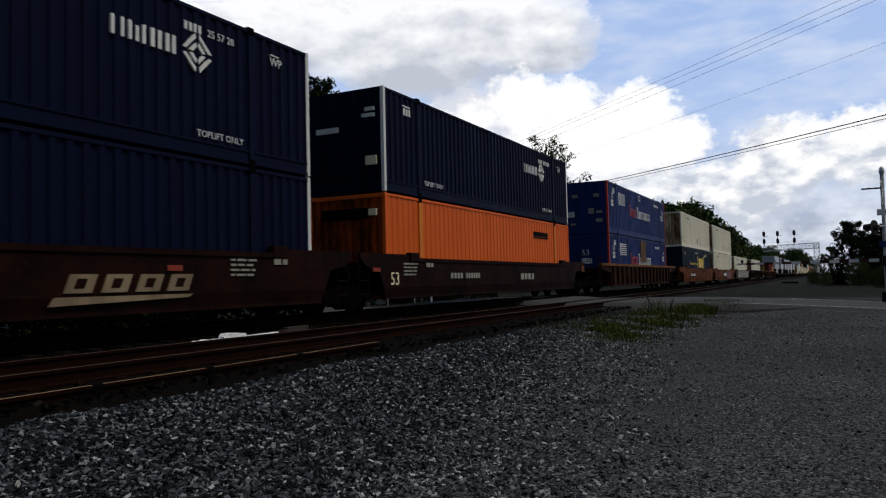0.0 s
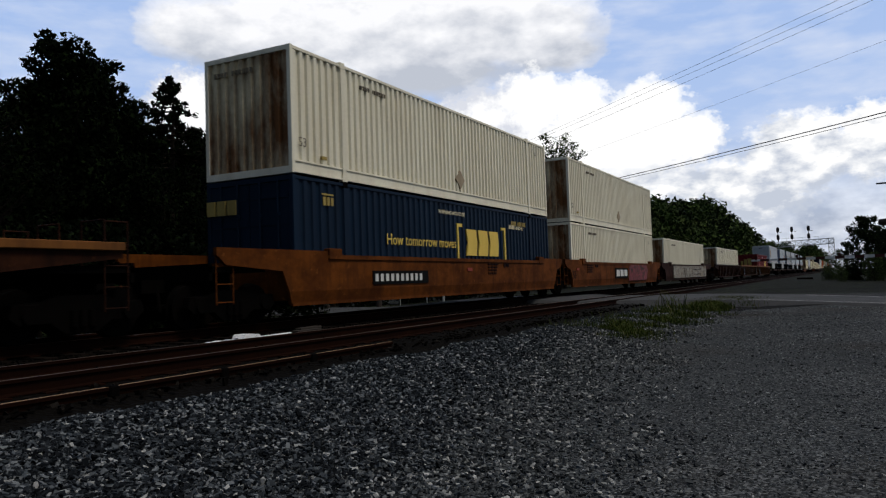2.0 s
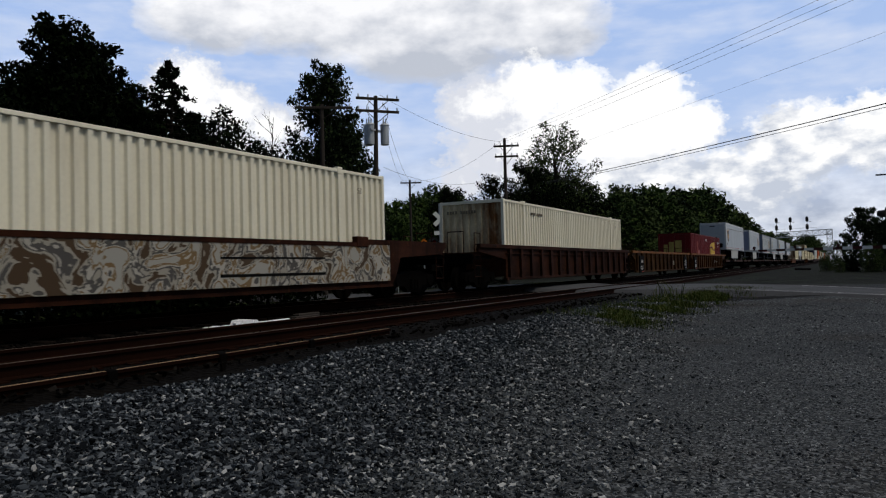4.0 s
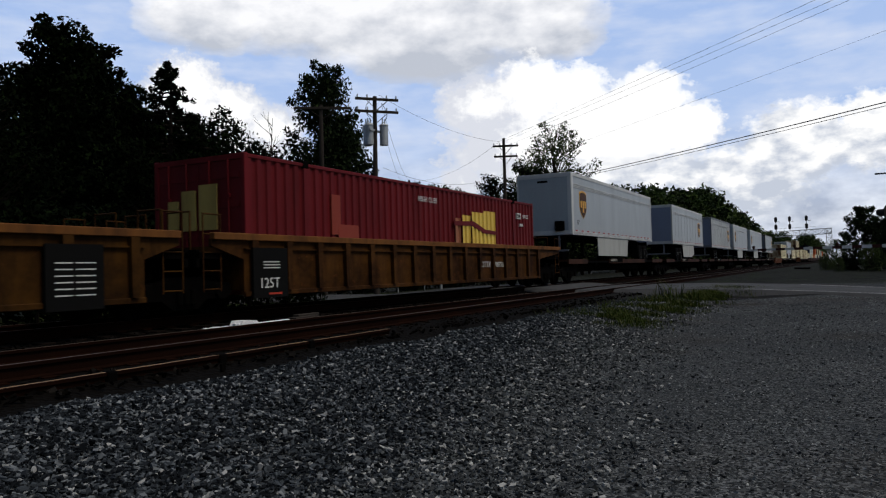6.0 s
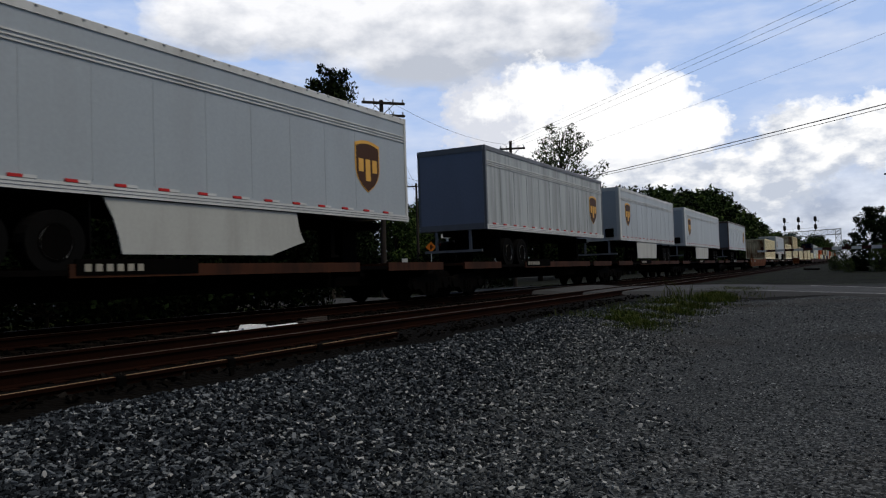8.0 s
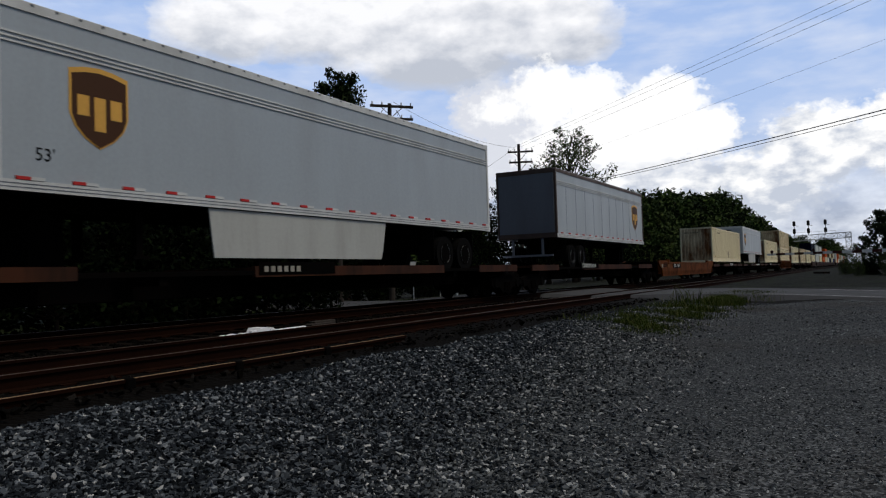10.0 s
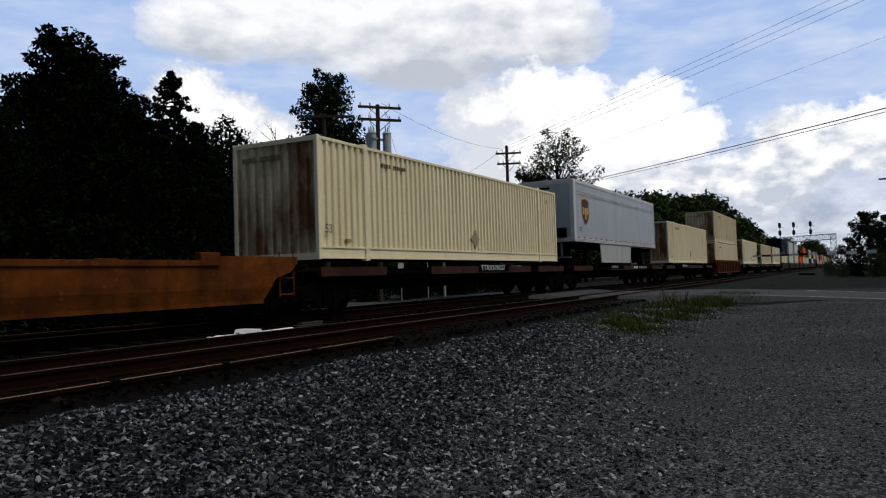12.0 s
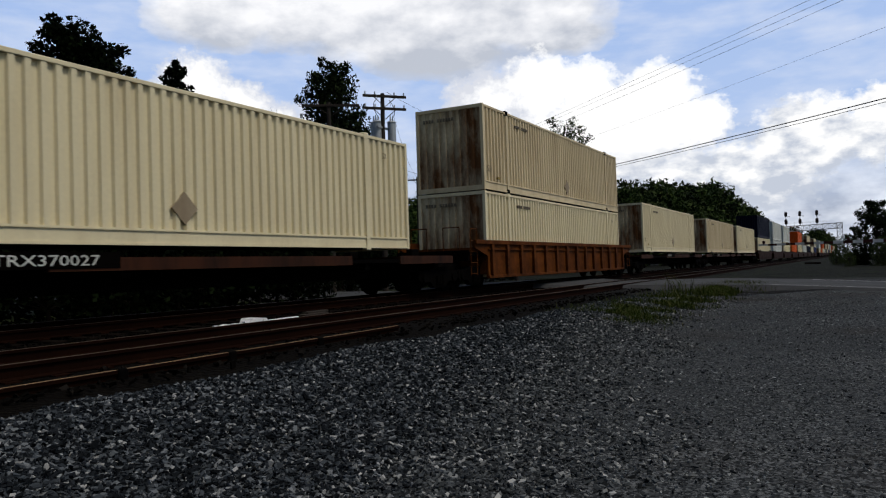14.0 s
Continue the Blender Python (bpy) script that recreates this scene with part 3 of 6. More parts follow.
def well_car(label, skin, u0, u1, ribs=0, chord=None, wc=None, trucks=None, top=1.46, short=0.0):
    """A container well car whose ends lie at u0 and u1; returns it with its middle."""
    car = thing("well_car", label, "freight car", "cars of the train")
    mid, half = (u0 + u1) / 2, (u1 - u0) / 2
    low, w = 0.36, 1.42
    wc = mid if wc is None else wc
    o = wc - mid
    a = 8.28
    trucks = (u0 + 0.9, u1 - 0.9) if trucks is None else trucks
    for sgn in (-1, 1):
        bm = bmesh.new()
        y0, y1 = (-w, -w + 0.09) if sgn < 0 else (w - 0.09, w)
        if ribs:
            prism(bm, [(o - a, low), (o + a, low), (o + a, top - 0.4), (half - 0.35, top - 0.14), (half - 0.35, top), (-half + 0.35, top), (-half + 0.35, top - 0.14), (o - a, top - 0.4)], y0, y1)
        else:
            prism(bm, [(o - a, low), (o + a, low), (o + a + 0.35, top - 0.36), (half - short - 0.4, top - 0.24), (half - short - 0.15, top - 0.05), (half - short - 0.15, top + 0.1), (o + a - 1.4, top + 0.1), (o + a - 1.6, top), (o - a + 1.6, top), (o - a + 1.4, top + 0.1), (-half + 0.15, top + 0.1), (-half + 0.15, top - 0.05), (-half + 0.4, top - 0.24), (o - a - 0.35, top - 0.36)], y0, y1)
        if not ribs:
            bmesh.ops.bisect_plane(bm, geom=bm.verts[:] + bm.edges[:] + bm.faces[:], plane_co=(0, 0, 0.66), plane_no=(0, 0, 1))
            for v in bm.verts:
                if v.co.z < 0.65:
                    v.co.y -= sgn * 0.2 * (0.66 - v.co.z)
        part("side_sill", bm, skin, car)
        yo = -w if sgn < 0 else w
        if ribs:
            part("top_chord", boxes((-half + 0.35, half - 0.35, yo - 0.07, yo + 0.07, top - 0.02, top + 0.12), bevel=0.012), chord or skin, car)
            part("bottom_chord", boxes((o - a, o + a, yo - 0.05, yo + 0.05, low - 0.04, low + 0.06), bevel=0.012), skin, car)
            part("ledge", boxes((o - a, o + a, *((yo - 0.055, yo) if sgn < 0 else (yo, yo + 0.055)), top - 0.2, top - 0.17)), skin, car)
            for i in range(ribs):
                x = o - a + 0.25 + i * (2 * a - 0.5) / (ribs - 1)
                bm = bmesh.new()
                prism(bm, [(x - 0.07, low + 0.06), (x + 0.07, low + 0.06), (x + 0.09, top - 0.02), (x - 0.09, top - 0.02)], *((yo - 0.1, yo) if sgn < 0 else (yo, yo + 0.1)))
                part("rib", bm, skin, car)
        else:
            bm = boxes((o - a + 1.6, o + a - 1.6, yo - 0.035, yo + 0.035, top - 0.09, top + 0.012))
            box(bm, o - a, o + a, yo - sgn * 0.06 - 0.03, yo - sgn * 0.06 + 0.03, low - 0.02, low + 0.05)
            part("flange", bm, skin, car)
            for x in (o - a + 1.5, o + a - 1.5):
                part("guide_bracket", boxes((x - 0.25, x + 0.25, yo - 0.05, yo + 0.12, top - 0.1, top + 0.16), bevel=0.015), skin, car)
    for x in np.linspace(o - a + 0.6, o + a - 0.6, 9):
        part("cross_beam", boxes((x - 0.12, x + 0.12, -w + 0.09, w - 0.09, low, low + 0.08)), BLACK, car)
    for way in (-1, 1):
        part("bulkhead", boxes((*sorted((o + way * (a - 0.12), o + way * a)), -w + 0.1, w - 0.1, low + 0.1, top - 0.1)), skin, car)
        end_gear(car, way * (half - 1.6), way, skin, ribs > 0)
    for u in trucks:
        truck(car, u - mid)
    return send(car, mid, 0)


def spine_car(label, u0, u1, skin, number="", at=-2.95, pedestals=False):
    """A skeletal car: a deep centre sill, wheel platforms and a hitch."""
    car = thing("spine_car", label, "freight car", "cars of the train")
    mid, half = (u0 + u1) / 2, (u1 - u0) / 2
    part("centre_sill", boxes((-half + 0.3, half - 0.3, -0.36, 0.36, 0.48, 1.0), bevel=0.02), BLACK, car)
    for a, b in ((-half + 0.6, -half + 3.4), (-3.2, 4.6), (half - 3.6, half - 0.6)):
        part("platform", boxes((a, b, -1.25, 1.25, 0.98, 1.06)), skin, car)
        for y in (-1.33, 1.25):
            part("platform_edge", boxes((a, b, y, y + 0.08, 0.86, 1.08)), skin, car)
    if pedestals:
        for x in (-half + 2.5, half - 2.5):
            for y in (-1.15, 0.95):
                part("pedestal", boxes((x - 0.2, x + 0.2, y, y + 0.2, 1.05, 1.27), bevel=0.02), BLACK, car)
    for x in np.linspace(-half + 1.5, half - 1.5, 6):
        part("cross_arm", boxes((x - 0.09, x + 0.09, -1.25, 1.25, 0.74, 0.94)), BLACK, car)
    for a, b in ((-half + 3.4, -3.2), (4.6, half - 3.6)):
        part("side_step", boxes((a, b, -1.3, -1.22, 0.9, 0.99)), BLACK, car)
    for way in (-1, 1):
        truck(car, way * (half - 1.1))
        bm = boxes((*sorted((way * (half - 0.4), way * (half + 0.25))), -0.12, 0.12, 0.72, 0.98))
        part("coupler", bm, BLACK, car)
    part("name_board", boxes((at - 0.15, at + 2.35, -1.34, -1.3, 0.9, 1.16)), BLACK, car)
    if number:
        lettering(number, 0.25, PALE, car, Matrix.Translation((at, -1.345, 0.95)) @ SIDE @ Matrix.Diagonal((1.42, 0.95, 1, 1)), "pale stencilled car number")
    else:
        bars(car, DULLW, at, 0.96, [0.12] * 6, 0.12, 0.08, -1.345)
    return send(car, mid, 0)


def shield_outline(x, z, s):
    """A heraldic shield with a curved top, s metres high."""
    pts = [(-0.36, 0.42), (-0.36, -0.1), (-0.3, -0.26), (-0.18, -0.4), (0, -0.52), (0.18, -0.4), (0.3, -0.26), (0.36, -0.1), (0.36, 0.42), (0.18, 0.47), (0, 0.49), (-0.18, 0.47)]
    return [(x + a * s * 1.15, z + b * s) for a, b in pts]


def trailer(label, length, door_skin, trim, rear="door", emblem=None, seams=True, skirt=None, nose_unit=False, sheet=ALU):
    """A road trailer on its bogie: smooth sheet box, rails, rear doors, skirts, landing gear."""
    t = thing("semi_trailer", label, "trailer", "trailers on the train")
    h, w, z0, z1 = length / 2, 1.295, 1.27, 4.1
    bm = boxes((-h + 0.02, h - 0.02, -w, w, z0 + 0.1, z1 - 0.06), bevel=0.02)
    part("box_body", bm, sheet, t)
    part("roof", boxes((-h, h, -w - 0.01, w + 0.01, z1 - 0.07, z1), bevel=0.02), ALURAIL, t)
    for y in (-w - 0.022, w):
        part("top_rail", boxes((-h, h, y, y + 0.022, z1 - 0.16, z1 - 0.02)), trim, t)
        part("bottom_rail", boxes((-h, h, y - 0.01, y + 0.022, z0, z0 + 0.16)), ALURAIL, t)
    bm = boxes(*((-h + 0.1, h - 0.05, -w - 0.022, -w + 0.01, za, za + 0.03) for za in (3.43, 3.5, 3.57)))
    part("rub_strip", bm, ALURAIL, t)
    for za in (z0 + 0.045, z0 + 0.1):
        part("rail_groove", boxes((-h + 0.1, h - 0.1, -w - 0.036, -w - 0.03, za, za + 0.014)), DOORGREY, t)
    for i in range(int(length / 0.9)):
        x = -h + 0.45 + i * 0.9
        part("reflector", boxes((x, x + 0.22, -w - 0.04, -w - 0.01, z0 + 0.165, z0 + 0.215)), REFLECT_R, t)
        part("reflector", boxes((x + 0.22, x + 0.44, -w - 0.04, -w - 0.01, z0 + 0.165, z0 + 0.215)), ALURAIL, t)
    bm = bmesh.new()
    for i in range(int(length / 0.4)):
        x = -h + 0.3 + i * 0.4
        box(bm, x, x + 0.05, -w - 0.032, -w - 0.02, z1 - 0.06, z1 - 0.03)
    tagged(part("riveting", bm, DOORGREY, t), "dark rivet heads along the roof rail", kind="stuff")
    if seams:
        for i in range(1, int(length / 1.22)):
            x = -h + i * 1.22
            part("panel_seam", boxes((x - 0.006, x + 0.006, -w - 0.005, -w + 0.01, z0 + 0.22, 3.42)), ALU if trim is ALURAIL else DOORGREY, t)
    for x in (-h, h - 0.1):
        for y in (-w - 0.025, w - 0.075):
            part("corner_post", boxes((x, x + 0.1, y, y + 0.1, z0 - 0.02, z1), bevel=0.012), trim, t)
    for za, zb in ((z1 - 0.2, z1 - 0.01), (z0, z0 + 0.2)):
        part("rear_frame", boxes((-h - 0.03, -h + 0.06, -w + 0.07, w - 0.07, za, zb)), trim, t)
    bm = boxes((-h - 0.012, -h + 0.03, -w + 0.08, w - 0.08, z0 + 0.2, z1 - 0.2))
    if rear == "roll":
        for z in np.arange(z0 + 0.3, z1 - 0.35, 0.3):
            part("door_slat", boxes((-h - 0.022, -h, -w + 0.09, w - 0.09, z, z + 0.285)), door_skin, t)
    part("rear_door", bm, door_skin, t)
    if nose_unit:
        part("nose_box", boxes((-h - 0.12, -h, -0.95, -0.5, 1.45, 1.9), bevel=0.03), BLACK, t)
        part("corner_cap", boxes((-h - 0.018, -h + 0.26, -w - 0.03, -w + 0.2, z0 + 0.02, z1 - 0.03), bevel=0.03), ALURAIL, t, "bright rounded corner cap")
        part("nose_box", boxes((-h - 0.05, -h, 0.75, 1.05, 1.4, 1.85), bevel=0.02), ALURAIL, t)
        part("marking", boxes((-h - 0.018, -h, -0.2, 0.3, z1 - 0.42, z1 - 0.32)), BLACKMARK, t)
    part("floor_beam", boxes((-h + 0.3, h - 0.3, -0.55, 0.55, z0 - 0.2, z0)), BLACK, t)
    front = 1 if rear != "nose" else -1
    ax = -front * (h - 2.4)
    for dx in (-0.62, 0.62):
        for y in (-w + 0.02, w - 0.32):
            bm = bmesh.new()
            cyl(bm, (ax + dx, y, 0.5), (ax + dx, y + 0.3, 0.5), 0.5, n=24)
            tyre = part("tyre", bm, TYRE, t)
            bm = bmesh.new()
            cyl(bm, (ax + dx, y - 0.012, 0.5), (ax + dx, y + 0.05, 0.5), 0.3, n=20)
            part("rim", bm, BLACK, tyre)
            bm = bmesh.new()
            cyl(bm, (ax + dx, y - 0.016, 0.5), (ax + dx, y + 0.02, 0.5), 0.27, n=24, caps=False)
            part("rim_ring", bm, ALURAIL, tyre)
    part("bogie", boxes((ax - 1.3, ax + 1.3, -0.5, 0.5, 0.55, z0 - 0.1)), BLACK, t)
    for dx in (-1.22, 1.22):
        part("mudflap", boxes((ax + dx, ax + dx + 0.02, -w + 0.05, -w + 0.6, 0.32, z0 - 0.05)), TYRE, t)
    lx = front * (h - 2.9)
    for y in (-0.9, 0.75):
        bm = boxes((lx - 0.07, lx + 0.07, y, y + 0.14, 0.35, z0))
        box(bm, lx - 0.16, lx + 0.16, y - 0.05, y + 0.19, 0.3, 0.36)
        part("landing_leg", bm, BLACK, t)
    part("hitch", boxes((lx + front * 1.4 - 0.3, lx + front * 1.4 + 0.3, -0.4, 0.4, 0.1, z0 - 0.15)), BLACK, t)
    if skirt:
        a, b = skirt
        bm = bmesh.new()
        if rear == "roll":
            outline = [(a + 0.3, 0.32), (b - 0.75, 0.32), (b - 0.1, 0.5), (b + 0.35, 0.62), (b + 0.2, 0.85), (b + 0.1, z0 - 0.02), (a - 0.05, z0 - 0.02), (a + 0.14, 0.9), (a + 0.24, 0.6)]
        else:
            outline = [(a + 0.12, 0.32), (b - 0.24, 0.32), (b - 0.17, 0.5), (b - 0.1, 0.8), (b, z0 - 0.02), (a, z0 - 0.02)]
        prism(bm, outline, -w + 0.01, -w + 0.04)
        part("side_skirt", bm, SKIRT, t, "pale aerodynamic side skirt")
    bm = boxes((-h - 0.02, -h + 0.04, -1.1, 1.1, 0.52, 0.6))
    for y in (-0.7, 0.6):
        box(bm, -h, -h + 0.06, y, y + 0.09, 0.6, z0)
    part("rear_guard", bm, DOORGREY, t)
    if length > 15:
        lettering("53'", 0.28, BLACKMARK, t, Matrix.Translation((-h + 0.75, -w - 0.004, 1.75)) @ SIDE)
    if emblem is not None:
        x, z, s = emblem
        sh = shape(t, GOLD, shield_outline(x, z, s), -w - 0.012, "brown and gold shield emblem", "shield")
        part("shield_field", prism(bmesh.new(), shield_outline(x, z - 0.03, s * 0.92), -w - 0.018, -w), SHIELD, sh)
        for i, (lo, hi) in enumerate(((-0.13, 0.12), (-0.3, 0.12), (-0.13, 0.12))):
            cx = x + (i - 1) * s * 0.23
            part("shield_charge", boxes((cx - s * 0.08, cx + s * 0.08, -w - 0.022, -w, z + lo * s, z + hi * s)), GOLD, sh)
    return t


# -- the consist, head to tail; u is metres along the track at the start --
FLOOR = 0.36      # well floor over the rail
STACK = FLOOR + CH + 0.03


def load(box_thing, u0, z):
    return send(box_thing, u0 + CL / 2, z)


def emblem_ring(c, mat, x, z, s):
    """A diamond of two open chevrons."""
    y = -CW / 2 - 0.008
    for k in (1.0, 0.55):
        for q in range(4):
            a, b = radians(90 * q + 8), radians(90 * q + 82)
            p = [(x + math.cos(a) * s * k, z + math.sin(a) * s * k), (x + math.cos(b) * s * k, z + math.sin(b) * s * k)]
            p += [(x + math.cos(b) * s * (k - 0.24), z + math.sin(b) * s * (k - 0.24)), (x + math.cos(a) * s * (k - 0.24), z + math.sin(a) * s * (k - 0.24))]
            part("emblem", prism(bmesh.new(), p, y, y + 0.05), mat, c)


def navy_box(seed, big):
    c = container("dark navy corrugated shipping container with white corner posts", NAVY, NAVY, doors=True, post_skin=WHITE)
    if big:
        small_writing(c, WHITE, seed, number="25 57 28" if seed == 1 else "")
    if big:
        y = -CW / 2 - 0.008
        for x, wd, hh in ((2.62, 0.07, 0.34), (2.82, 0.07, 0.34), (2.98, 0.07, 0.34), (3.13, 0.07, 0.28), (3.28, 0.07, 0.34), (3.46, 0.09, 0.34), (3.62, 0.09, 0.34), (3.8, 0.09, 0.34), (3.95, 0.09, 0.34)):
            part("marking", boxes((x, x + wd, y, y + 0.05, 1.82, 1.82 + hh)), WHITE, c)
        emblem_ring(c, WHITE, 4.58, 1.98, 0.38)
    lettering("TOPLIFT ONLY", 0.19, WHITE, c, Matrix.Translation((4.55, -CW / 2 - 0.006, 0.38)) @ SIDE)
    lettering("TOPLIFT ONLY", 0.19, WHITE, c, Matrix.Translation((-5.85, -CW / 2 - 0.006, 0.38)) @ SIDE)
    part("marking", boxes((-CL / 2 - 0.03, -CL / 2 + 0.03, 0.2, 0.95, 1.75, 1.9)), WHITE, c, "small white name bar")
    part("marking", boxes((-CL / 2 - 0.03, -CL / 2 + 0.03, -1.0, -0.7, 2.25, 2.35)), WHITE, c)
    part("marking", boxes((-CL / 2 - 0.03, -CL / 2 + 0.03, -1.0, -0.6, 2.08, 2.18)), WHITE, c)
    part("notice_panel", boxes((-CL / 2 - 0.03, -CL / 2 + 0.03, -1.05, -0.7, 0.75, 1.0)), CREAM, c, "pale notice panel")
    return c


well_car("mineral-brown smooth-sided well car with white slanted emblem", BROWN, -5.2, 15.8, wc=6.125, trucks=(-3.7,))
brown_car = MOVING[-1][0]
CY = -1.445
for i in range(4):
    x = 2.45 + i * 0.68
    part("emblem", prism(bmesh.new(), [(x, 0.72), (x + 0.5, 0.72), (x + 0.62, 1.02), (x + 0.12, 1.02)], CY, CY + 0.03), EMBLEM, brown_car, "cream slanted emblem bar")
    part("emblem", prism(bmesh.new(), [(x + 0.17, 0.79), (x + 0.36, 0.79), (x + 0.43, 0.95), (x + 0.24, 0.95)], CY - 0.004, CY + 0.03), BROWN, brown_car)
part("emblem", prism(bmesh.new(), [(2.2, 0.52), (5.0, 0.6), (5.1, 0.66), (2.3, 0.66)], CY, CY + 0.03), EMBLEM, brown_car, "cream emblem swoosh")


def car_notes(car, x, seed, mat=DULLW):
    """Data panels on a car side: short rows that cannot be read, and patches."""
    r = random.Random(seed)
    for i in range(4):
        bars(car, mat, x, 1.28 - i * 0.1, [r.uniform(0.1, 0.3) for _ in range(3)], 0.045, 0.05, CY)
    bars(car, mat, x + 1.3, 1.22, [0.22, 0.16], 0.12, 0.06, CY)
    plate(car, FADED, x - 1.6, x - 1.25, 1.08, 1.18, CY)


car_notes(brown_car, 6.1, 1)
load(navy_box(1, True), -1.95, STACK)
load(navy_box(2, False), -1.95, FLOOR)
second = well_car("mineral-brown smooth-sided well car with white markings", BROWN, 15.9, 36.9, wc=25.575, trucks=(15.85, 35.4), short=1.1)
plate(second, CHORD, 8.7, 9.1, 1.12, 1.4, CY, "orange-yellow patch near the end")
lettering("53", 0.5, CREAM, second, Matrix.Translation((-8.95, CY, 0.72)) @ SIDE)
bars(second, DULLW, -5.3, 0.88, [0.16] * 4, 0.17, 0.07, CY)
bars(second, DULLW, -4.2, 0.88, [0.13] * 6, 0.17, 0.06, CY)
bars(second, DULLW, 0.7, 0.8, [0.3, 0.25, 0.3, 0.25], 0.24, 0.1, CY)
car_notes(second, -8.2, 2)
load(navy_box(3, True), 17.5, STACK)
orange = container("orange corrugated shipping container with a grimy end painted darker for shade", ORANGE, ORANGE_END, frame_skin=ORANGE)
part("end_panel", boxes((-CL / 2 - 0.05, -CL / 2 + 0.03, -0.75, 0.8, 2.2, 2.5), bevel=0.02), BLACK, orange, "dark panel across the end")
part("notice_panel", boxes((-CL / 2 - 0.056, -CL / 2 + 0.03, -1.02, -0.78, 2.28, 2.46)), CREAM, orange, "small pale notice panel")
for x in (-6.096, 6.096):
    plate(orange, POSTORANGE, x - 0.1, x + 0.1, 0.1, CH - 0.15, -CW / 2 - 0.014, "paler orange post")
bars(orange, BLACKMARK, 3.5, 2.22, [0.14] * 9, 0.17, 0.05)
plate(orange, BLACKMARK, 3.45, 5.2, 2.14, 2.19)
load(orange, 17.5, FLOOR)

third = well_car("rust-brown ribbed well car with worn paint", RUST, 38.2, 60.0, ribs=16, chord=CHORD, wc=48.975)
plate(third, TTXY, 3.55, 4.1, 0.74, 1.0, -1.43, "worn pale data patch")
for i in range(4):
    plate(third, BLACK, 3.68, 3.98, 0.78 + i * 0.055, 0.8 + i * 0.055, -1.434)
lettering("53", 0.4, BLACK, third, Matrix.Translation((4.78, -1.424, 0.74)) @ SIDE, "faded stencilled number")
plate(third, TTXY, 5.95, 6.4, 0.7, 0.92, -1.43, "worn pale data patch")
plate(third, BLACK, 6.8, 7.12, 0.42, 0.74, -1.43, "small dark data plate")
plate(third, CHORD, 8.7, 9.65, 1.46, 1.56, -1.492, "brighter yellow stretch of the rail")


def blue_box(seed, patch):
    c = container("faded royal-blue corrugated shipping container with red corner posts", PACER, PACER, doors=True, post_skin=REDMARK)
    small_writing(c, WHITE, seed, marked=False)
    y = -CW / 2 - 0.008
    for mat, x, count, big in ((REDMARK, -3.05, 5, 0), (WHITE, -0.98, 10, 0)):
        for i in range(count):
            w, hh = (0.4, 0.68) if i == 0 else (0.32, 0.46)
            bm = boxes((x + w * 0.28, x + w * 0.6, y, y + 0.05, 1.25, 1.25 + hh), (x, x + w * 0.86, y - 0.002, y + 0.05, 1.25 + hh - 0.06, 1.25 + hh), (x + w * 0.1, x + w * 0.76, y - 0.002, y + 0.05, 1.25, 1.3))
            part("marking", bm, mat, c, "lettering as plain bars")
            x += w + 0.05
    shape(c, WHITE, [(-5.75, 2.08), (-5.5, 1.7), (-5.22, 2.08), (-5.5, 2.46)], y, "white diamond emblem with stripes")
    for i in range(6):
        plate(c, WHITE, -5.2 - abs(i - 2.5) * 0.06, -4.15, 1.76 + i * 0.12, 1.81 + i * 0.12)
    plate(c, PACER, -5.6, -5.4, 1.93, 2.23, y - 0.006)
    for px in (-7.35, 6.75):
        plate(c, WHITE, px, px + 0.45, CH - 1.35, CH - 1.0)
        lettering("110", 0.24, BLACKMARK, c, Matrix.Translation((px + 0.02, y - 0.006, CH - 1.24)) @ SIDE)
    lettering("53", 0.42, WHITE, c, Matrix.Translation((-7.35, y, CH - 0.92)) @ SIDE)
    on_end = Matrix.Translation((-CL / 2 - 0.034, 0, 0)) @ Matrix.Rotation(radians(-90), 4, "Z") @ SIDE
    if patch:
        lettering("53", 0.46, WHITE, c, Matrix.Translation((0, 0.26, 1.72)) @ on_end, "white stencilled number")
        part("notice_panel", boxes((-CL / 2 - 0.03, -CL / 2 + 0.03, -0.28, 0.26, 1.25, 1.56)), WHITE, c, "white height panel")
        lettering("110", 0.24, BLACKMARK, c, Matrix.Translation((-0.004, 0.2, 1.33)) @ on_end, "black number on the panel")
    else:
        part("notice_panel", boxes((-CL / 2 - 0.03, -CL / 2 + 0.03, 0.62, 1.0, 0.95, 1.25)), WHITE, c, "white height panel")
        lettering("110", 0.2, BLACKMARK, c, Matrix.Translation((-0.004, 0.97, 1.02)) @ on_end, "black number on the panel")
        for y0, y1, z0, z1 in ((-0.95, -0.6, 0.62, 0.8), (-0.5, -0.2, 1.1, 1.4), (-0.95, -0.62, 1.12, 1.25), (0.55, 0.85, 0.5, 0.6), (0.4, 0.72, 2.02, 2.2), (-0.8, -0.5, 2.02, 2.2)):
            part("marking", boxes((-CL / 2 - 0.03, -CL / 2 + 0.03, y0, y1, z0, z1)), DULLW, c)
    if patch:
        bm = bmesh.new()
        corrugated(bm, -0.48, 1.05, 1.4, CH - 0.12, -CW / 2 - 0.04, 0.04, 0.26)
        part("repair_panel", bm, BARE, c, "bare rusty repair panel")
    else:
        plate(c, WHITE, -0.42, 0.03, CH - 0.5, CH - 0.18)
        bars(c, BLACKMARK, -0.36, CH - 0.45, [0.08, 0.08, 0.08], 0.2, 0.04, -CW / 2 - 0.014)
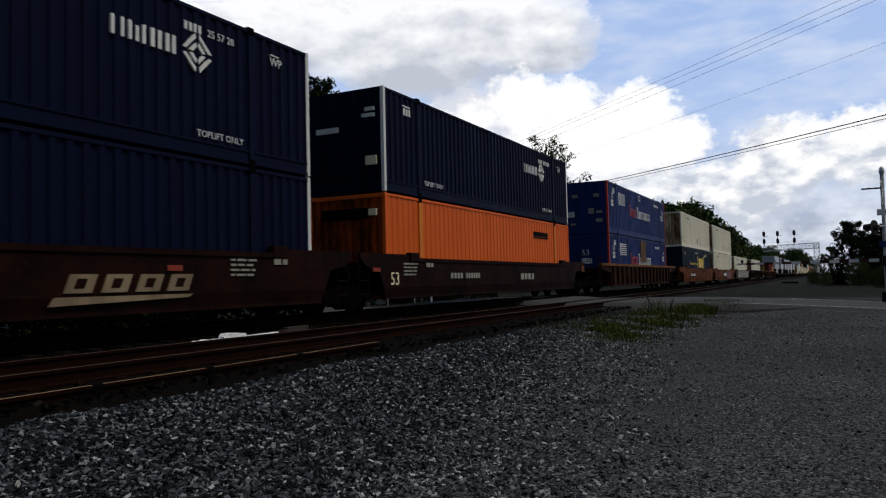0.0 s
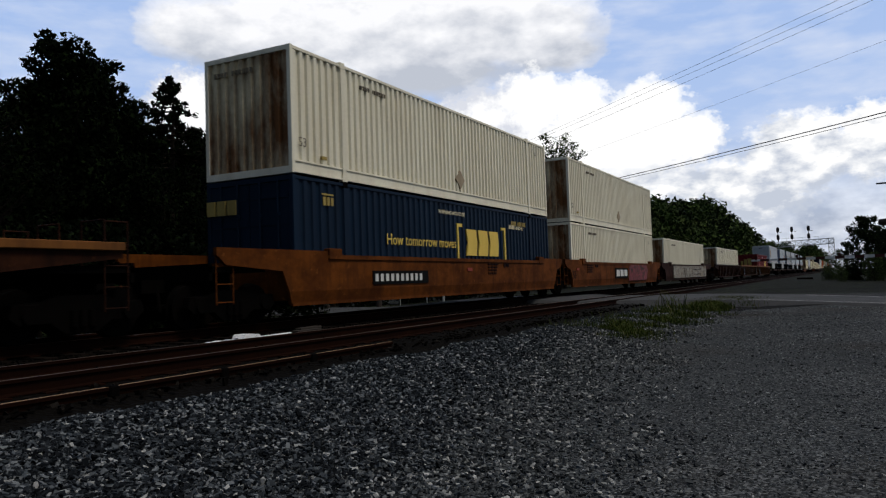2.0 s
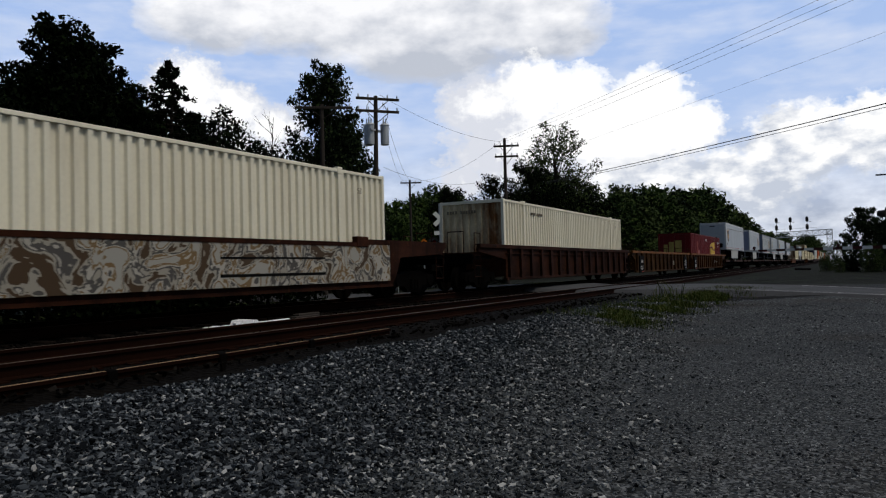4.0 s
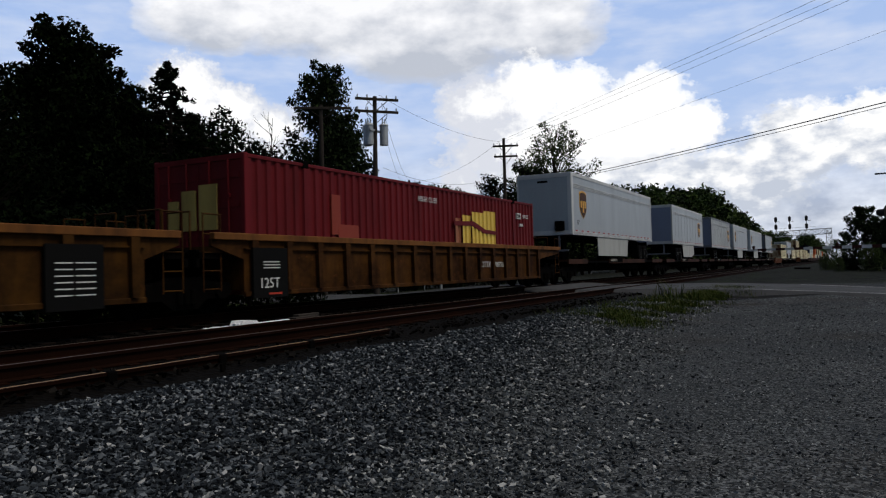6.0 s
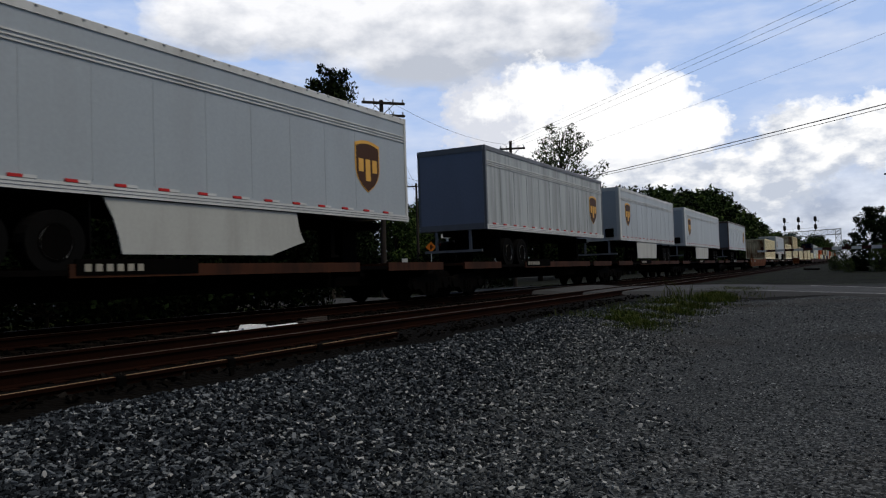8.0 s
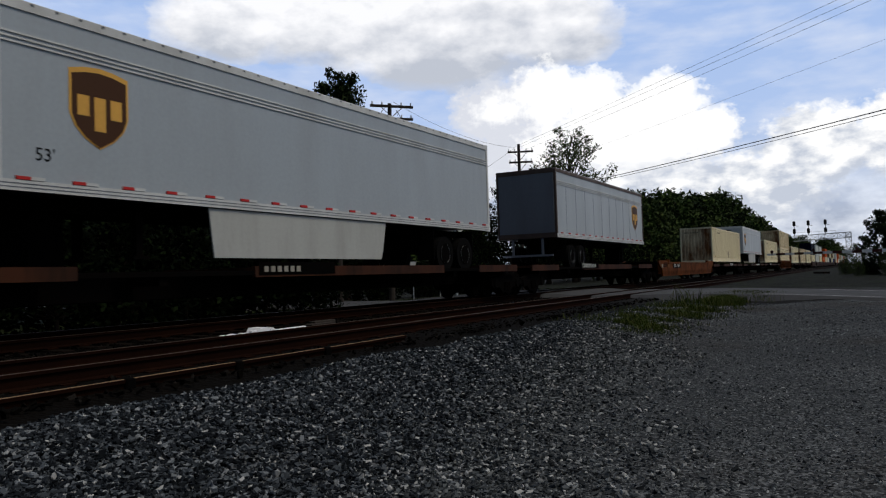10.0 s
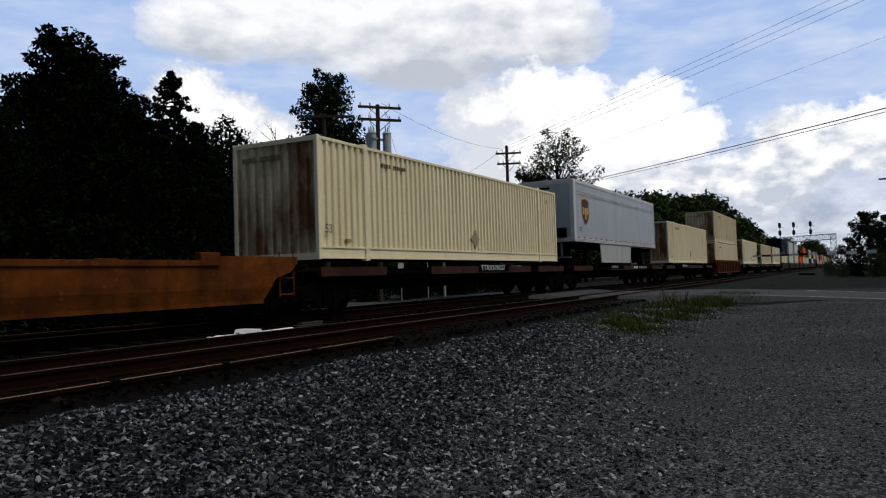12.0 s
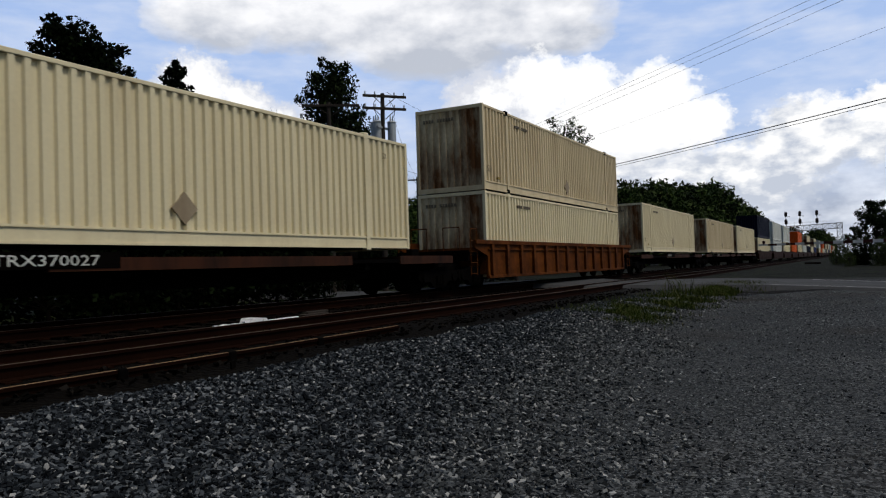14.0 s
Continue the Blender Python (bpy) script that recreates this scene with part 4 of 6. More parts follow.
    lettering("53", 0.4, WHITE, c, Matrix.Translation((6.85, -CW / 2 - 0.006, CH - 0.9)) @ SIDE)
    return c


load(blue_box(4, False), 40.9, STACK)
load(blue_box(5, True), 40.9, FLOOR)

fourth = well_car("weathered orange-yellow smooth well car", TTXO, 61.6, 81.75, wc=72.275, trucks=(62.5,))


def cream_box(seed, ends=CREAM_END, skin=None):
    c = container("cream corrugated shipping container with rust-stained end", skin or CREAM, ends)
    bars(c, FAINT, -5.3, CH - 0.46, [0.06] * 4, 0.1, 0.05)
    bars(c, FAINT, -4.75, CH - 0.46, [0.06] * 6, 0.1, 0.05)
    lettering("53", 0.2, FAINT, c, Matrix.Translation((6.8, -CW / 2 - 0.01, CH - 0.55)) @ SIDE, "faded stencilled number")
    z = 0.7
    shape(c, HOLDER, [(0.2 - 0.3, z), (0.2, z - 0.3), (0.2 + 0.3, z), (0.2, z + 0.3)], -CW / 2 - 0.008, "dull grey-brown diamond placard holder", "placard")
    plate(c, DULLYELLOW, -7.0, -6.8, 0.42, 0.5)
    for i in range(11):
        if i != 4:
            part("marking", boxes((-CL / 2 - 0.012, -CL / 2 + 0.03, 0.92 - i * 0.11, 0.98 - i * 0.11, CH - 0.47, CH - 0.36)), FAINT, c)
    lettering("53", 0.3, FAINT, c, Matrix.Translation((-7.85, -CW / 2 - 0.006, 0.62)) @ SIDE)
    return c


load(cream_box(6, skin=CREAMW), 64.2, STACK)
teal = container("dark teal corrugated shipping container with yellow emblem", TEAL, TEAL, doors=True)
small_writing(teal, DULLYELLOW, 8, marked=False)
for x0, x1, z0, z1 in ((-0.15, -0.05, 1.1, 2.22), (-0.05, 0.2, 2.12, 2.22), (3.55, 3.65, 1.1, 2.25), (3.3, 3.55, 2.15, 2.25)):
    plate(teal, YELLOW, x0, x1, z0, z1, label="yellow bracket emblem", name="emblem")
y = -CW / 2 - 0.008
for x0 in (0.5, 1.37, 2.24):
    part("emblem", prism(bmesh.new(), [(x0, 1.22), (x0 + 0.72, 1.22), (x0 + 0.8, 1.64), (x0 + 0.72, 2.07), (x0, 2.07), (x0 + 0.1, 1.64)], y, y + 0.05), YELLOW, teal, "heavy yellow emblem bar")
bars(teal, CREAM, 4.0, 2.24, [0.08] * 4, 0.15, 0.06)
lettering("68 08 42", 0.19, CREAM, teal, Matrix.Translation((4.62, -CW / 2 - 0.01, 2.24)) @ SIDE, "stencilled number")
lettering("How tomorrow moves", 0.43, YELLOW, teal, Matrix.Translation((-4.3, -CW / 2 - 0.006, 1.44)) @ SIDE, "yellow slogan lettering")
lettering("WARNING HIGH CUBE", 0.17, CREAM, teal, Matrix.Translation((-1.35, -CW / 2 - 0.01, 2.46)) @ SIDE, "small cream warning words")
# end emblem in the yellow that has the end's shade mixed in
for y0 in (0.36, 0.68, 1.0):
    part("emblem", boxes((-CL / 2 - 0.05, -CL / 2, y0, y0 + 0.25, 2.46 - FLOOR, 2.8 - FLOOR)), DULLYELLOW, teal, "yellow emblem bar")
load(teal, 64.2, FLOOR)

fifth = well_car("orange-brown smooth well car with black emblem panel and pink graffiti", TTXO, 81.85, 101.15, wc=91.375, trucks=(81.8,))
plate(fifth, BLACKMARK, -1.64, 0.93, 0.66, 1.2, CY, "black emblem panel", "emblem_panel")
for x in (-1.4, -0.62, 0.16):
    plate(fifth, WHITE, x, x + 0.6, 0.76, 1.1, CY - 0.006, "white emblem bar")
bm = bmesh.new()
prism(bm, [(1.15, 0.5), (5.3, 0.5), (5.75, 1.1), (5.3, 1.42), (1.9, 1.43), (1.25, 1.2)], CY, CY + 0.03)
part("graffiti", bm, PINK, fifth, "pink and red graffiti")
lettering("53", 0.5, BROWN, fifth, Matrix.Translation((-8.6, CY, 0.72)) @ SIDE)
car_notes(fifth, -6.4, 5, BROWN)
load(cream_box(9, skin=CREAMW), 83.3, STACK)
load(cream_box(10, skin=CREAMW), 83.3, FLOOR)
sixth = well_car("well car with sides covered in pale graffiti", RUST, 101.25, 122.4, wc=110.975, trucks=(101.2, 120.8))
plate(sixth, PALEG, -6.7, 7.2, 0.5, 1.42, CY, "pale overlapping graffiti", "graffiti")
plate(sixth, BLACKMARK, 1.1, 4.4, 0.7, 0.76, CY - 0.006)
plate(sixth, BLACKMARK, 1.1, 4.4, 1.06, 1.1, CY - 0.006)
load(cream_box(11, skin=CREAMW), 102.9, FLOOR)
seventh = well_car("dark rust ribbed well car with one container", RUST, 124.2, 144.5, ribs=16, wc=135.075, trucks=(125.3,))
load(cream_box(12, skin=CREAMW), 127.0, FLOOR)
eighth = well_car("empty ribbed well car in grimy yellow paint darkened for shade", TTXD, 144.6, 163.4, ribs=14, chord=CHORD, wc=154.0, trucks=(144.55, 163.45))


def test_panel(car, x):
    """Black data panel near a car's end, with a load rating."""
    plate(car, BLACKMARK, x, x + 1.05, 0.28, 1.3, -1.53, "black data panel", "data_panel")
    lettering("125T", 0.3, WHITE, car, Matrix.Translation((x + 0.16, -1.535, 0.48)) @ SIDE)
    for i in range(3):
        bars(car, WHITE, x + 0.3, 0.88 + i * 0.06, [0.5], 0.02, 0.05, -1.536)
    plate(car, REDMARK, x + 0.45, x + 0.85, 0.34, 0.38, -1.536)


test_panel(eighth, -7.64)
plate(eighth, BLACKMARK, 6.4, 7.4, 0.28, 1.3, -1.53, "black data panel", "data_panel")
for i in range(6):
    bars(eighth, WHITE, 6.55, 0.5 + i * 0.1, [0.3, 0.35], 0.02, 0.05, -1.536)
bars(eighth, RUST, 1.0, 0.62, [0.18, 0.18, 0.5], 0.5, 0.35, -1.44)
plate(eighth, DULLW, 2.75, 3.15, 0.7, 1.0, -1.44, "pale notice plate")
ninth = well_car("ribbed well car in weathered yellow with a red container", TTXY, 163.5, 184.0, ribs=16, chord=CHORD, wc=172.975, trucks=(182.7,))
red = container("dark red corrugated shipping container with yellow wave panel", RED, RED, doors=True)
c0 = 1.24
FADEDGOLD = paint("faded_gold_marking", (0.3, 0.12, 0.06), 0.5, (0.16, 0.03, 0.03))
for a, b, zt, skin in ((0.0, 0.36, 2.0, FADEDGOLD), (0.5, 1.08, 2.12, YELLOW), (1.2, 2.1, 2.26, YELLOW), (2.11, 3.06, 2.34, YELLOW)):
    bm = bmesh.new()
    corrugated(bm, c0 + a, c0 + b, 0.35, zt, -CW / 2 - 0.045, 0.05, 0.3)
    part("emblem", bm, skin, red, "yellow emblem panel" if skin is YELLOW else "faded tan emblem panel")
bm = bmesh.new()
prism(bm, [(c0 - 0.1, 1.76), (c0 + 1.2, 1.8), (c0 + 2.1, 1.58), (c0 + 3.1, 1.56), (c0 + 3.1, 1.68), (c0 + 2.2, 1.71), (c0 + 1.3, 1.95), (c0 - 0.1, 1.9)], -CW / 2 - 0.053, -CW / 2)
part("emblem", bm, RED, red, "red wave across the yellow panel")
lettering("HIGH CUBE", 0.22, WHITE, red, Matrix.Translation((-1.0, -CW / 2 - 0.006, 2.38)) @ SIDE)
# end emblem in the yellow that has the end's shade mixed in
for y0, y1, z0, z1 in ((-0.55, -0.05, 1.35, 2.3), (0.05, 0.45, 1.35, 2.2), (0.55, 0.85, 1.4, 2.0)):
    part("emblem", boxes((-CL / 2 - 0.035, -CL / 2, y0, y1, z0, z1)), DULLYELLOW, red, "yellow emblem panel")
plate(red, PALE, 6.4, 6.78, CH - 0.68, CH - 0.46)
bars(red, BLACKMARK, 6.44, CH - 0.64, [0.06, 0.06, 0.06], 0.13, 0.04, -CW / 2 - 0.014)
lettering("939135", 0.2, PALE, red, Matrix.Translation((6.92, -CW / 2 - 0.006, CH - 0.64)) @ SIDE, "white stencilled number")
bars(red, PALE, 6.7, CH - 0.95, [0.1, 0.1], 0.1, 0.05)
test_panel(ninth, -8.9)
lettering("DTTX", 0.27, PALE, ninth, Matrix.Translation((2.13, -1.425, 0.8)) @ SIDE, "white stencilled letters")
lettering("789716", 0.25, PALE, ninth, Matrix.Translation((3.2, -1.425, 0.8)) @ SIDE, "white stencilled number")
plate(red, FADED, -5.15, -4.8, 1.3, 2.25, label="faded orange patch")
plate(red, FADED, -4.9, -4.05, 1.1, 1.55, -CW / 2 - 0.012, label="faded orange patch")
load(red, 164.9, FLOOR)

# trailers on spine cars
for u0, u1 in ((184.6, 205.4), (205.6, 224.6), (224.8, 242.4), (242.6, 259.4), (259.6, 280.6), (280.8, 300.2)):
    spine_car("skeletal spine car with orange wheel platforms", u0, u1, SPINE, *(("TTRX370405", -3.47) if u0 == 280.8 else ()))


def set_trailer(t, u0, u1):
    send(t, (u0 + u1) / 2, 0.92)


long_trailer = trailer("long silver semi-trailer with brown and gold shield", 16.0, ALU, ALURAIL, "nose", (-6.3, 2.72, 1.3), False, (-4.0, 2.0), True)
set_trailer(long_trailer, 185.9, 201.9)
set_trailer(trailer("silver semi-trailer with blue-grey roll-up rear door", 13.4, DOORBLUE, ALURAIL, "roll", (4.8, 2.6, 1.3), True, (-2.8, 1.9)), 208.7, 222.1)
set_trailer(trailer("silver semi-trailer with blue-grey rear door in a dark frame", 13.4, DOORDULL, DOORGREY, "door", (5.2, 2.6, 1.3), True, None, sheet=OLDALU), 227.2, 240.6)
set_trailer(trailer("silver semi-trailer with shield near its nose", 13.7, ALU, ALURAIL, "nose", (-5.2, 2.72, 1.25), True, (-3.4, 1.6), True), 243.8, 257.5)
set_trailer(trailer("long silver semi-trailer with nose unit", 16.3, ALU, ALURAIL, "nose", (-6.3, 2.72, 1.3), False, (-4.0, 2.0), True), 261.6, 277.9)
set_trailer(trailer("older silver semi-trailer with brown rear frame and gold shield", 13.7, DOORGREY, OLDTRIM, "roll", (5.2, 2.7, 1.35), True, None), 284.2, 297.9)

empty = well_car("empty smooth-sided orange well car", TTXO, 300.8, 319.8, top=1.2)
plate(empty, BLACKMARK, -5.6, -3.4, 0.84, 1.1, CY, "black number panel", "number_panel")
lettering("DTTX", 0.25, WHITE, empty, Matrix.Translation((-5.45, CY - 0.008, 0.88)) @ SIDE, "white stencilled letters")
lettering("59791", 0.25, WHITE, empty, Matrix.Translation((-4.42, CY - 0.008, 0.88)) @ SIDE, "white stencilled number")
plate(empty, CHORD, -7.1, -6.7, 0.86, 1.12, CY, "yellower patch of paint")
for i in range(3):
    bars(empty, BROWN, -8.2, 1.12 - i * 0.1, [0.26, 0.18, 0.3], 0.045, 0.05, CY)
plate(empty, DULLW, -8.75, -8.45, 0.86, 1.08, CY, "small pale data plate")
plate(fourth, BLACKMARK, -4.6, -1.75, 0.75, 1.1, CY, "black number panel", "number_panel")
bars(fourth, WHITE, -4.5, 0.83, [0.13] * 10, 0.19, 0.12, CY - 0.006)
car_notes(fourth, 2.4, 11, BROWN)
for u0, u1 in ((320.0, 338.0), (338.2, 357.6), (357.8, 378.6)):
    spine = spine_car("skeletal spine car with orange wheel platforms", u0, u1, SPINE, *({320.0: ("TTRX370027", 0.14), 357.8: ("TTRX370027", -4.3)}.get(u0, ())), pedestals=u0 != 338.2)
    if u0 == 338.2:
        part("name_board", boxes((2.6, 5.2, -1.34, -1.3, 0.88, 1.08)), BLACK, spine)
        lettering("ALL PURPOSE SPINE CAR", 0.17, PALE, spine, Matrix.Translation((2.75, -1.345, 0.92)) @ SIDE, "pale stencilled words")
        bars(spine, PALE, 1.55, 0.92, [0.1] * 6, 0.13, 0.06, -1.345)
load(cream_box(20), 320.6, 1.26)
copy_t = copy_thing(long_trailer, Matrix.Identity(4))
set_trailer(copy_t, 339.15, 355.15)
load(cream_box(21), 359.4, 1.26)
stacked = well_car("rust-orange ribbed well car under a double stack", TTXO, 379.0, 398.6, ribs=14, wc=388.575)
load(cream_box(22, skin=TAN), 380.5, STACK)
load(cream_box(23), 380.5, FLOOR)
for i, u0 in enumerate((402.0, 424.0, 443.0)):
    spine_car("skeletal spine car with orange wheel platforms", u0 - 1.4, u0 + 17.4 if i else u0 + 19.6, SPINE, pedestals=True)
    load(cream_box(24 + i, skin=TAN if i == 1 else None), u0, 1.24)
for i, (u0, low, up) in enumerate(((463.4, "cream", "navy"), (484.8, "pale", "pale"), (505.0, "cream", "pale"), (526.0, "red", ""), (546.5, "cream", "red"), (567.0, "pale", ""), (588.0, "navy", "cream"), (609.0, "cream", ""), (630.0, "blue", "cream"))):
    well_car("rust-brown smooth well car far back in the train", RUST, u0 - 2.2, u0 + 18.2)
    for kind, z in ((low, FLOOR), (up, STACK)):
        if kind:
            skin = {"cream": CREAM, "navy": NAVY, "pale": PALE, "red": ORANGE, "blue": PACER}[kind]
            c = container("%s corrugated shipping container" % {"cream": "cream", "navy": "navy", "pale": "pale grey", "red": "orange-red", "blue": "blue"}[kind], skin, CREAM_END if kind == "cream" else skin)
            load(c, u0, z)
tail = [ob for ob in MOVING[-20:]]
for k in (1, 2):
    for ob, u in tail[-18:]:
        cp = copy_thing(ob, ob.matrix_basis.copy())
        MOVING.append((cp, u + 166.0 * k))


# ---- backdrop of sky and clouds ----
def cloud_backdrop():
    """A far curved sheet; the clouds are noise shaped by a few soft billows in azimuth and height (degrees)."""
    a = np.radians(np.linspace(-35, 90, 126))
    e = np.radians(np.linspace(-3, 42, 46))
    R = 3000.0
    A, E = np.meshgrid(a, e, indexing="ij")
    v = np.stack([R * np.cos(A) * np.cos(E), R * np.sin(A) * np.cos(E), R * np.sin(E)], -1).reshape(-1, 3)
    n, mm = len(a), len(e)
    i = np.arange((n - 1) * mm).reshape(n - 1, mm)[:, :-1].ravel()
    f = np.stack([i, i + 1, i + mm + 1, i + mm], 1)
    m, nt, b = nodes_of("clouded_sky")
    nt.nodes.remove(b)
    me = mesh_np("backdrop", v, f, m)
    uv = me.uv_layers.new(name="UVMap")
    deg = np.degrees(np.stack([A, E], -1).reshape(-1, 2))
    loops = np.empty(len(me.loops), dtype=np.int32)
    me.loops.foreach_get("vertex_index", loops)
    uv.data.foreach_set("uv", deg[loops].ravel())
    for p in me.polygons:
        p.use_smooth = True
    uvn = nt.nodes.new("ShaderNodeUVMap")
    uvn.uv_map = "UVMap"

    def math_node(op, *vals):
        n = nt.nodes.new("ShaderNodeMath")
        n.operation = op
        for s, val in zip(n.inputs, vals):
            if isinstance(val, bpy.types.NodeSocket):
                nt.links.new(val, s)
            else:
                s.default_value = val
        return n.outputs[0]

    def noise_at(scale, detail, stretch, offset=0.0):
        mp = nt.nodes.new("ShaderNodeMapping")
        mp.inputs["Scale"].default_value = (1, stretch, 1)
        mp.inputs["Location"].default_value = (offset, offset * 0.7, 0)
        nt.links.new(uvn.outputs[0], mp.inputs[0])
        nn = add(nt, "ShaderNodeTexNoise", Scale=scale, Detail=detail, Roughness=0.55)
        nt.links.new(mp.outputs[0], nn.inputs["Vector"])
        return nn.outputs["Fac"]

    sep = nt.nodes.new("ShaderNodeSeparateXYZ")
    nt.links.new(uvn.outputs[0], sep.inputs[0])
    az, el = sep.outputs[0], sep.outputs[1]

    def billow(ca, ce, ra, re):
        da = math_node("DIVIDE", math_node("SUBTRACT", az, ca), ra)
        de = math_node("DIVIDE", math_node("SUBTRACT", el, ce), re)
        d = math_node("ADD", math_node("MULTIPLY", da, da), math_node("MULTIPLY", de, de))
        return math_node("SUBTRACT", 1.0, math_node("SQRT", d))

    # bright cumulus heads: centre azimuth, height, half width, half height
    heads = ((21.0, 13.0, 3.4, 3.1), (24.9, 12.2, 3.7, 2.6), (17.4, 12.8, 2.6, 2.5), (12.3, 11.8, 3.3, 2.8), (9.2, 9.9, 2.4, 2.1), (14.8, 9.7, 8.0, 4.2), (20.5, 9.0, 8.1, 3.4), (46.5, 13.0, 3.5, 3.1), (43.8, 11.7, 3.7, 2.7), (40.5, 10.7, 2.9, 2.0), (44.2, 8.8, 6.6, 3.3), (26.2, 6.6, 2.1, 1.4))
    top = None
    for h in heads:
        d = billow(*h)
        top = d if top is None else math_node("SMOOTH_MAX", top, d, 0.15)
    puff = math_node("SUBTRACT", noise_at(0.75, 7, 1.25), 0.5)
    fine = math_node("SUBTRACT", noise_at(2.6, 5, 1.2, 9.0), 0.5)
    edge = math_node("ADD", top, math_node("ADD", math_node("MULTIPLY", puff, 0.75), math_node("MULTIPLY", fine, 0.3)))
    cumulus = ramp(nt, edge, ((0.02, 0.0), (0.12, 0.55), (0.32, 1.0)))
    # high ceiling of cloud above
    ceiling = None
    for h in ((34.0, 19.2, 14.1, 4.1), (22.7, 18.9, 8.2, 3.6), (44.6, 18.4, 6.2, 2.7), (28.9, 16.2, 7.3, 2.4), (19.4, 16.7, 4.7, 1.5), (36.0, 24.2, 14.0, 4.6), (4.0, 27.0, 16.0, 5.0)):
        d = billow(*h)
        ceiling = d if ceiling is None else math_node("SMOOTH_MAX", ceiling, d, 0.25)
    ceil_edge = math_node("ADD", ceiling, math_node("MULTIPLY", math_node("SUBTRACT", noise_at(0.3, 6, 1.6, 4.0), 0.5), 0.8))
    veil = ramp(nt, ceil_edge, ((-0.12, 0.0), (0.08, 0.5), (0.34, 0.97)))
    wisp = ramp(nt, noise_at(0.16, 6, 3.2, 2.0), ((0.42, 0.0), (0.75, 0.75)))
    low = nt.nodes.new("ShaderNodeMapRange")
    low.inputs[1].default_value, low.inputs[2].default_value = 10.5, 3.0
    nt.links.new(el, low.inputs[0])
    blue = mix(nt, ramp(nt, math_node("DIVIDE", el, 30.0), ((0.0, 0.0), (0.75, 1.0))), (0.5, 0.63, 0.88), (0.36, 0.51, 0.84))
    col = mix(nt, wisp, blue, (0.72, 0.78, 0.92))
    greybase = mix(nt, ramp(nt, noise_at(0.28, 6, 2.0, 7.0), ((0.35, 0.0), (0.62, 1.0))), (0.42, 0.47, 0.58), (0.8, 0.84, 0.92))
    col = mix(nt, math_node("MULTIPLY", low.outputs[0], 0.95), col, greybase)
    col = mix(nt, veil, col, mix(nt, ramp(nt, math_node("ADD", noise_at(0.2, 5, 1.8, 12.0), math_node("MULTIPLY", math_node("SUBTRACT", el, 17.0), 0.06)), ((0.38, 0.0), (0.7, 1.0))), (0.53, 0.565, 0.64), (1.0, 1.0, 1.02)))
    depth = ramp(nt, math_node("ADD", edge, math_node("MULTIPLY", math_node("SUBTRACT", el, math_node("ADD", math_node("MULTIPLY_ADD", az, 0.2, 6.6), math_node("MULTIPLY", 7.0, math_node("MAXIMUM", 0.0, math_node("SUBTRACT", 1.0, math_node("DIVIDE", math_node("ABSOLUTE", math_node("SUBTRACT", az, 25.5)), 7.0)))))), 0.075)), ((0.0, 0.0), (0.55, 1.0)))
    shade = mix(nt, ramp(nt, math_node("ADD", depth, math_node("MULTIPLY", puff, 0.8)), ((0.05, 0.0), (0.75, 1.0))), (0.72, 0.745, 0.82), (1.08, 1.08, 1.08))
    col = mix(nt, cumulus, col, shade)
    banks = None
    for h in ((2.2, 8.2, 4.2, 3.2), (-2.6, 8.4, 4.2, 3.0), (-9.0, 8.6, 6.0, 3.2), (6.5, 5.6, 6.0, 3.0), (15.0, 6.0, 10.0, 3.0)):
        d = billow(*h)
        banks = d if banks is None else math_node("SMOOTH_MAX", banks, d, 0.2)
    bank_edge = math_node("ADD", banks, math_node("ADD", math_node("MULTIPLY", puff, 1.0), math_node("MULTIPLY", fine, 0.35)))
    mottled = ramp(nt, math_node("ADD", noise_at(0.42, 7, 1.7, 21.0), math_node("MULTIPLY", math_node("SUBTRACT", el, 7.0), 0.035)), ((0.4, 0.0), (0.6, 1.0)))
    bank_col = mix(nt, mottled, (0.56, 0.61, 0.71), (1.04, 1.04, 1.04))
    col = mix(nt, math_node("MULTIPLY", ramp(nt, bank_edge, ((0.02, 0.0), (0.3, 1.0))), math_node("SUBTRACT", 1.0, math_node("MULTIPLY", cumulus, ramp(nt, math_node("DIVIDE", el, 20.0), ((0.3, 0.0), (0.48, 1.0)))))), col, bank_col)
    em = add(nt, "ShaderNodeEmission", Strength=1.0)
    nt.links.new(col, em.inputs[0])
    nt.links.new(em.outputs[0], nt.nodes["Material Output"].inputs[0])
    return tagged(new("backdrop", me), "summer sky with bright cumulus clouds", kind="structure")


cloud_backdrop()


# ---- trees ----
def leaf_cloud(rng, centres, radii, count, size):
    """Many small leaf sprays scattered through clumps; each a bent pair of triangles."""
    n = len(centres)
    weight = radii ** 1.7
    k = rng.choice(n, count, p=weight / weight.sum())
    d = rng.normal(size=(count, 3))
    d /= np.linalg.norm(d, axis=1)[:, None]
    r = radii[k][:, None] * (0.45 + 0.65 * rng.random((count, 1)) ** 0.6)
    c = centres[k] + d * r
    u = rng.normal(size=(count, 3))
    u /= np.linalg.norm(u, axis=1)[:, None]
    w = np.cross(u, d + 0.3 * rng.normal(size=(count, 3)))
    w /= np.linalg.norm(w, axis=1)[:, None] + 1e-6
    s = size * (0.5 + rng.random((count, 1)))
    p = np.stack([c - u * s, c + w * s * 0.55, c + u * s, c - w * s * 0.55 - d * s * 0.2], 1)
    f = np.arange(count * 4).reshape(-1, 4)
    return p.reshape(-1, 3), f


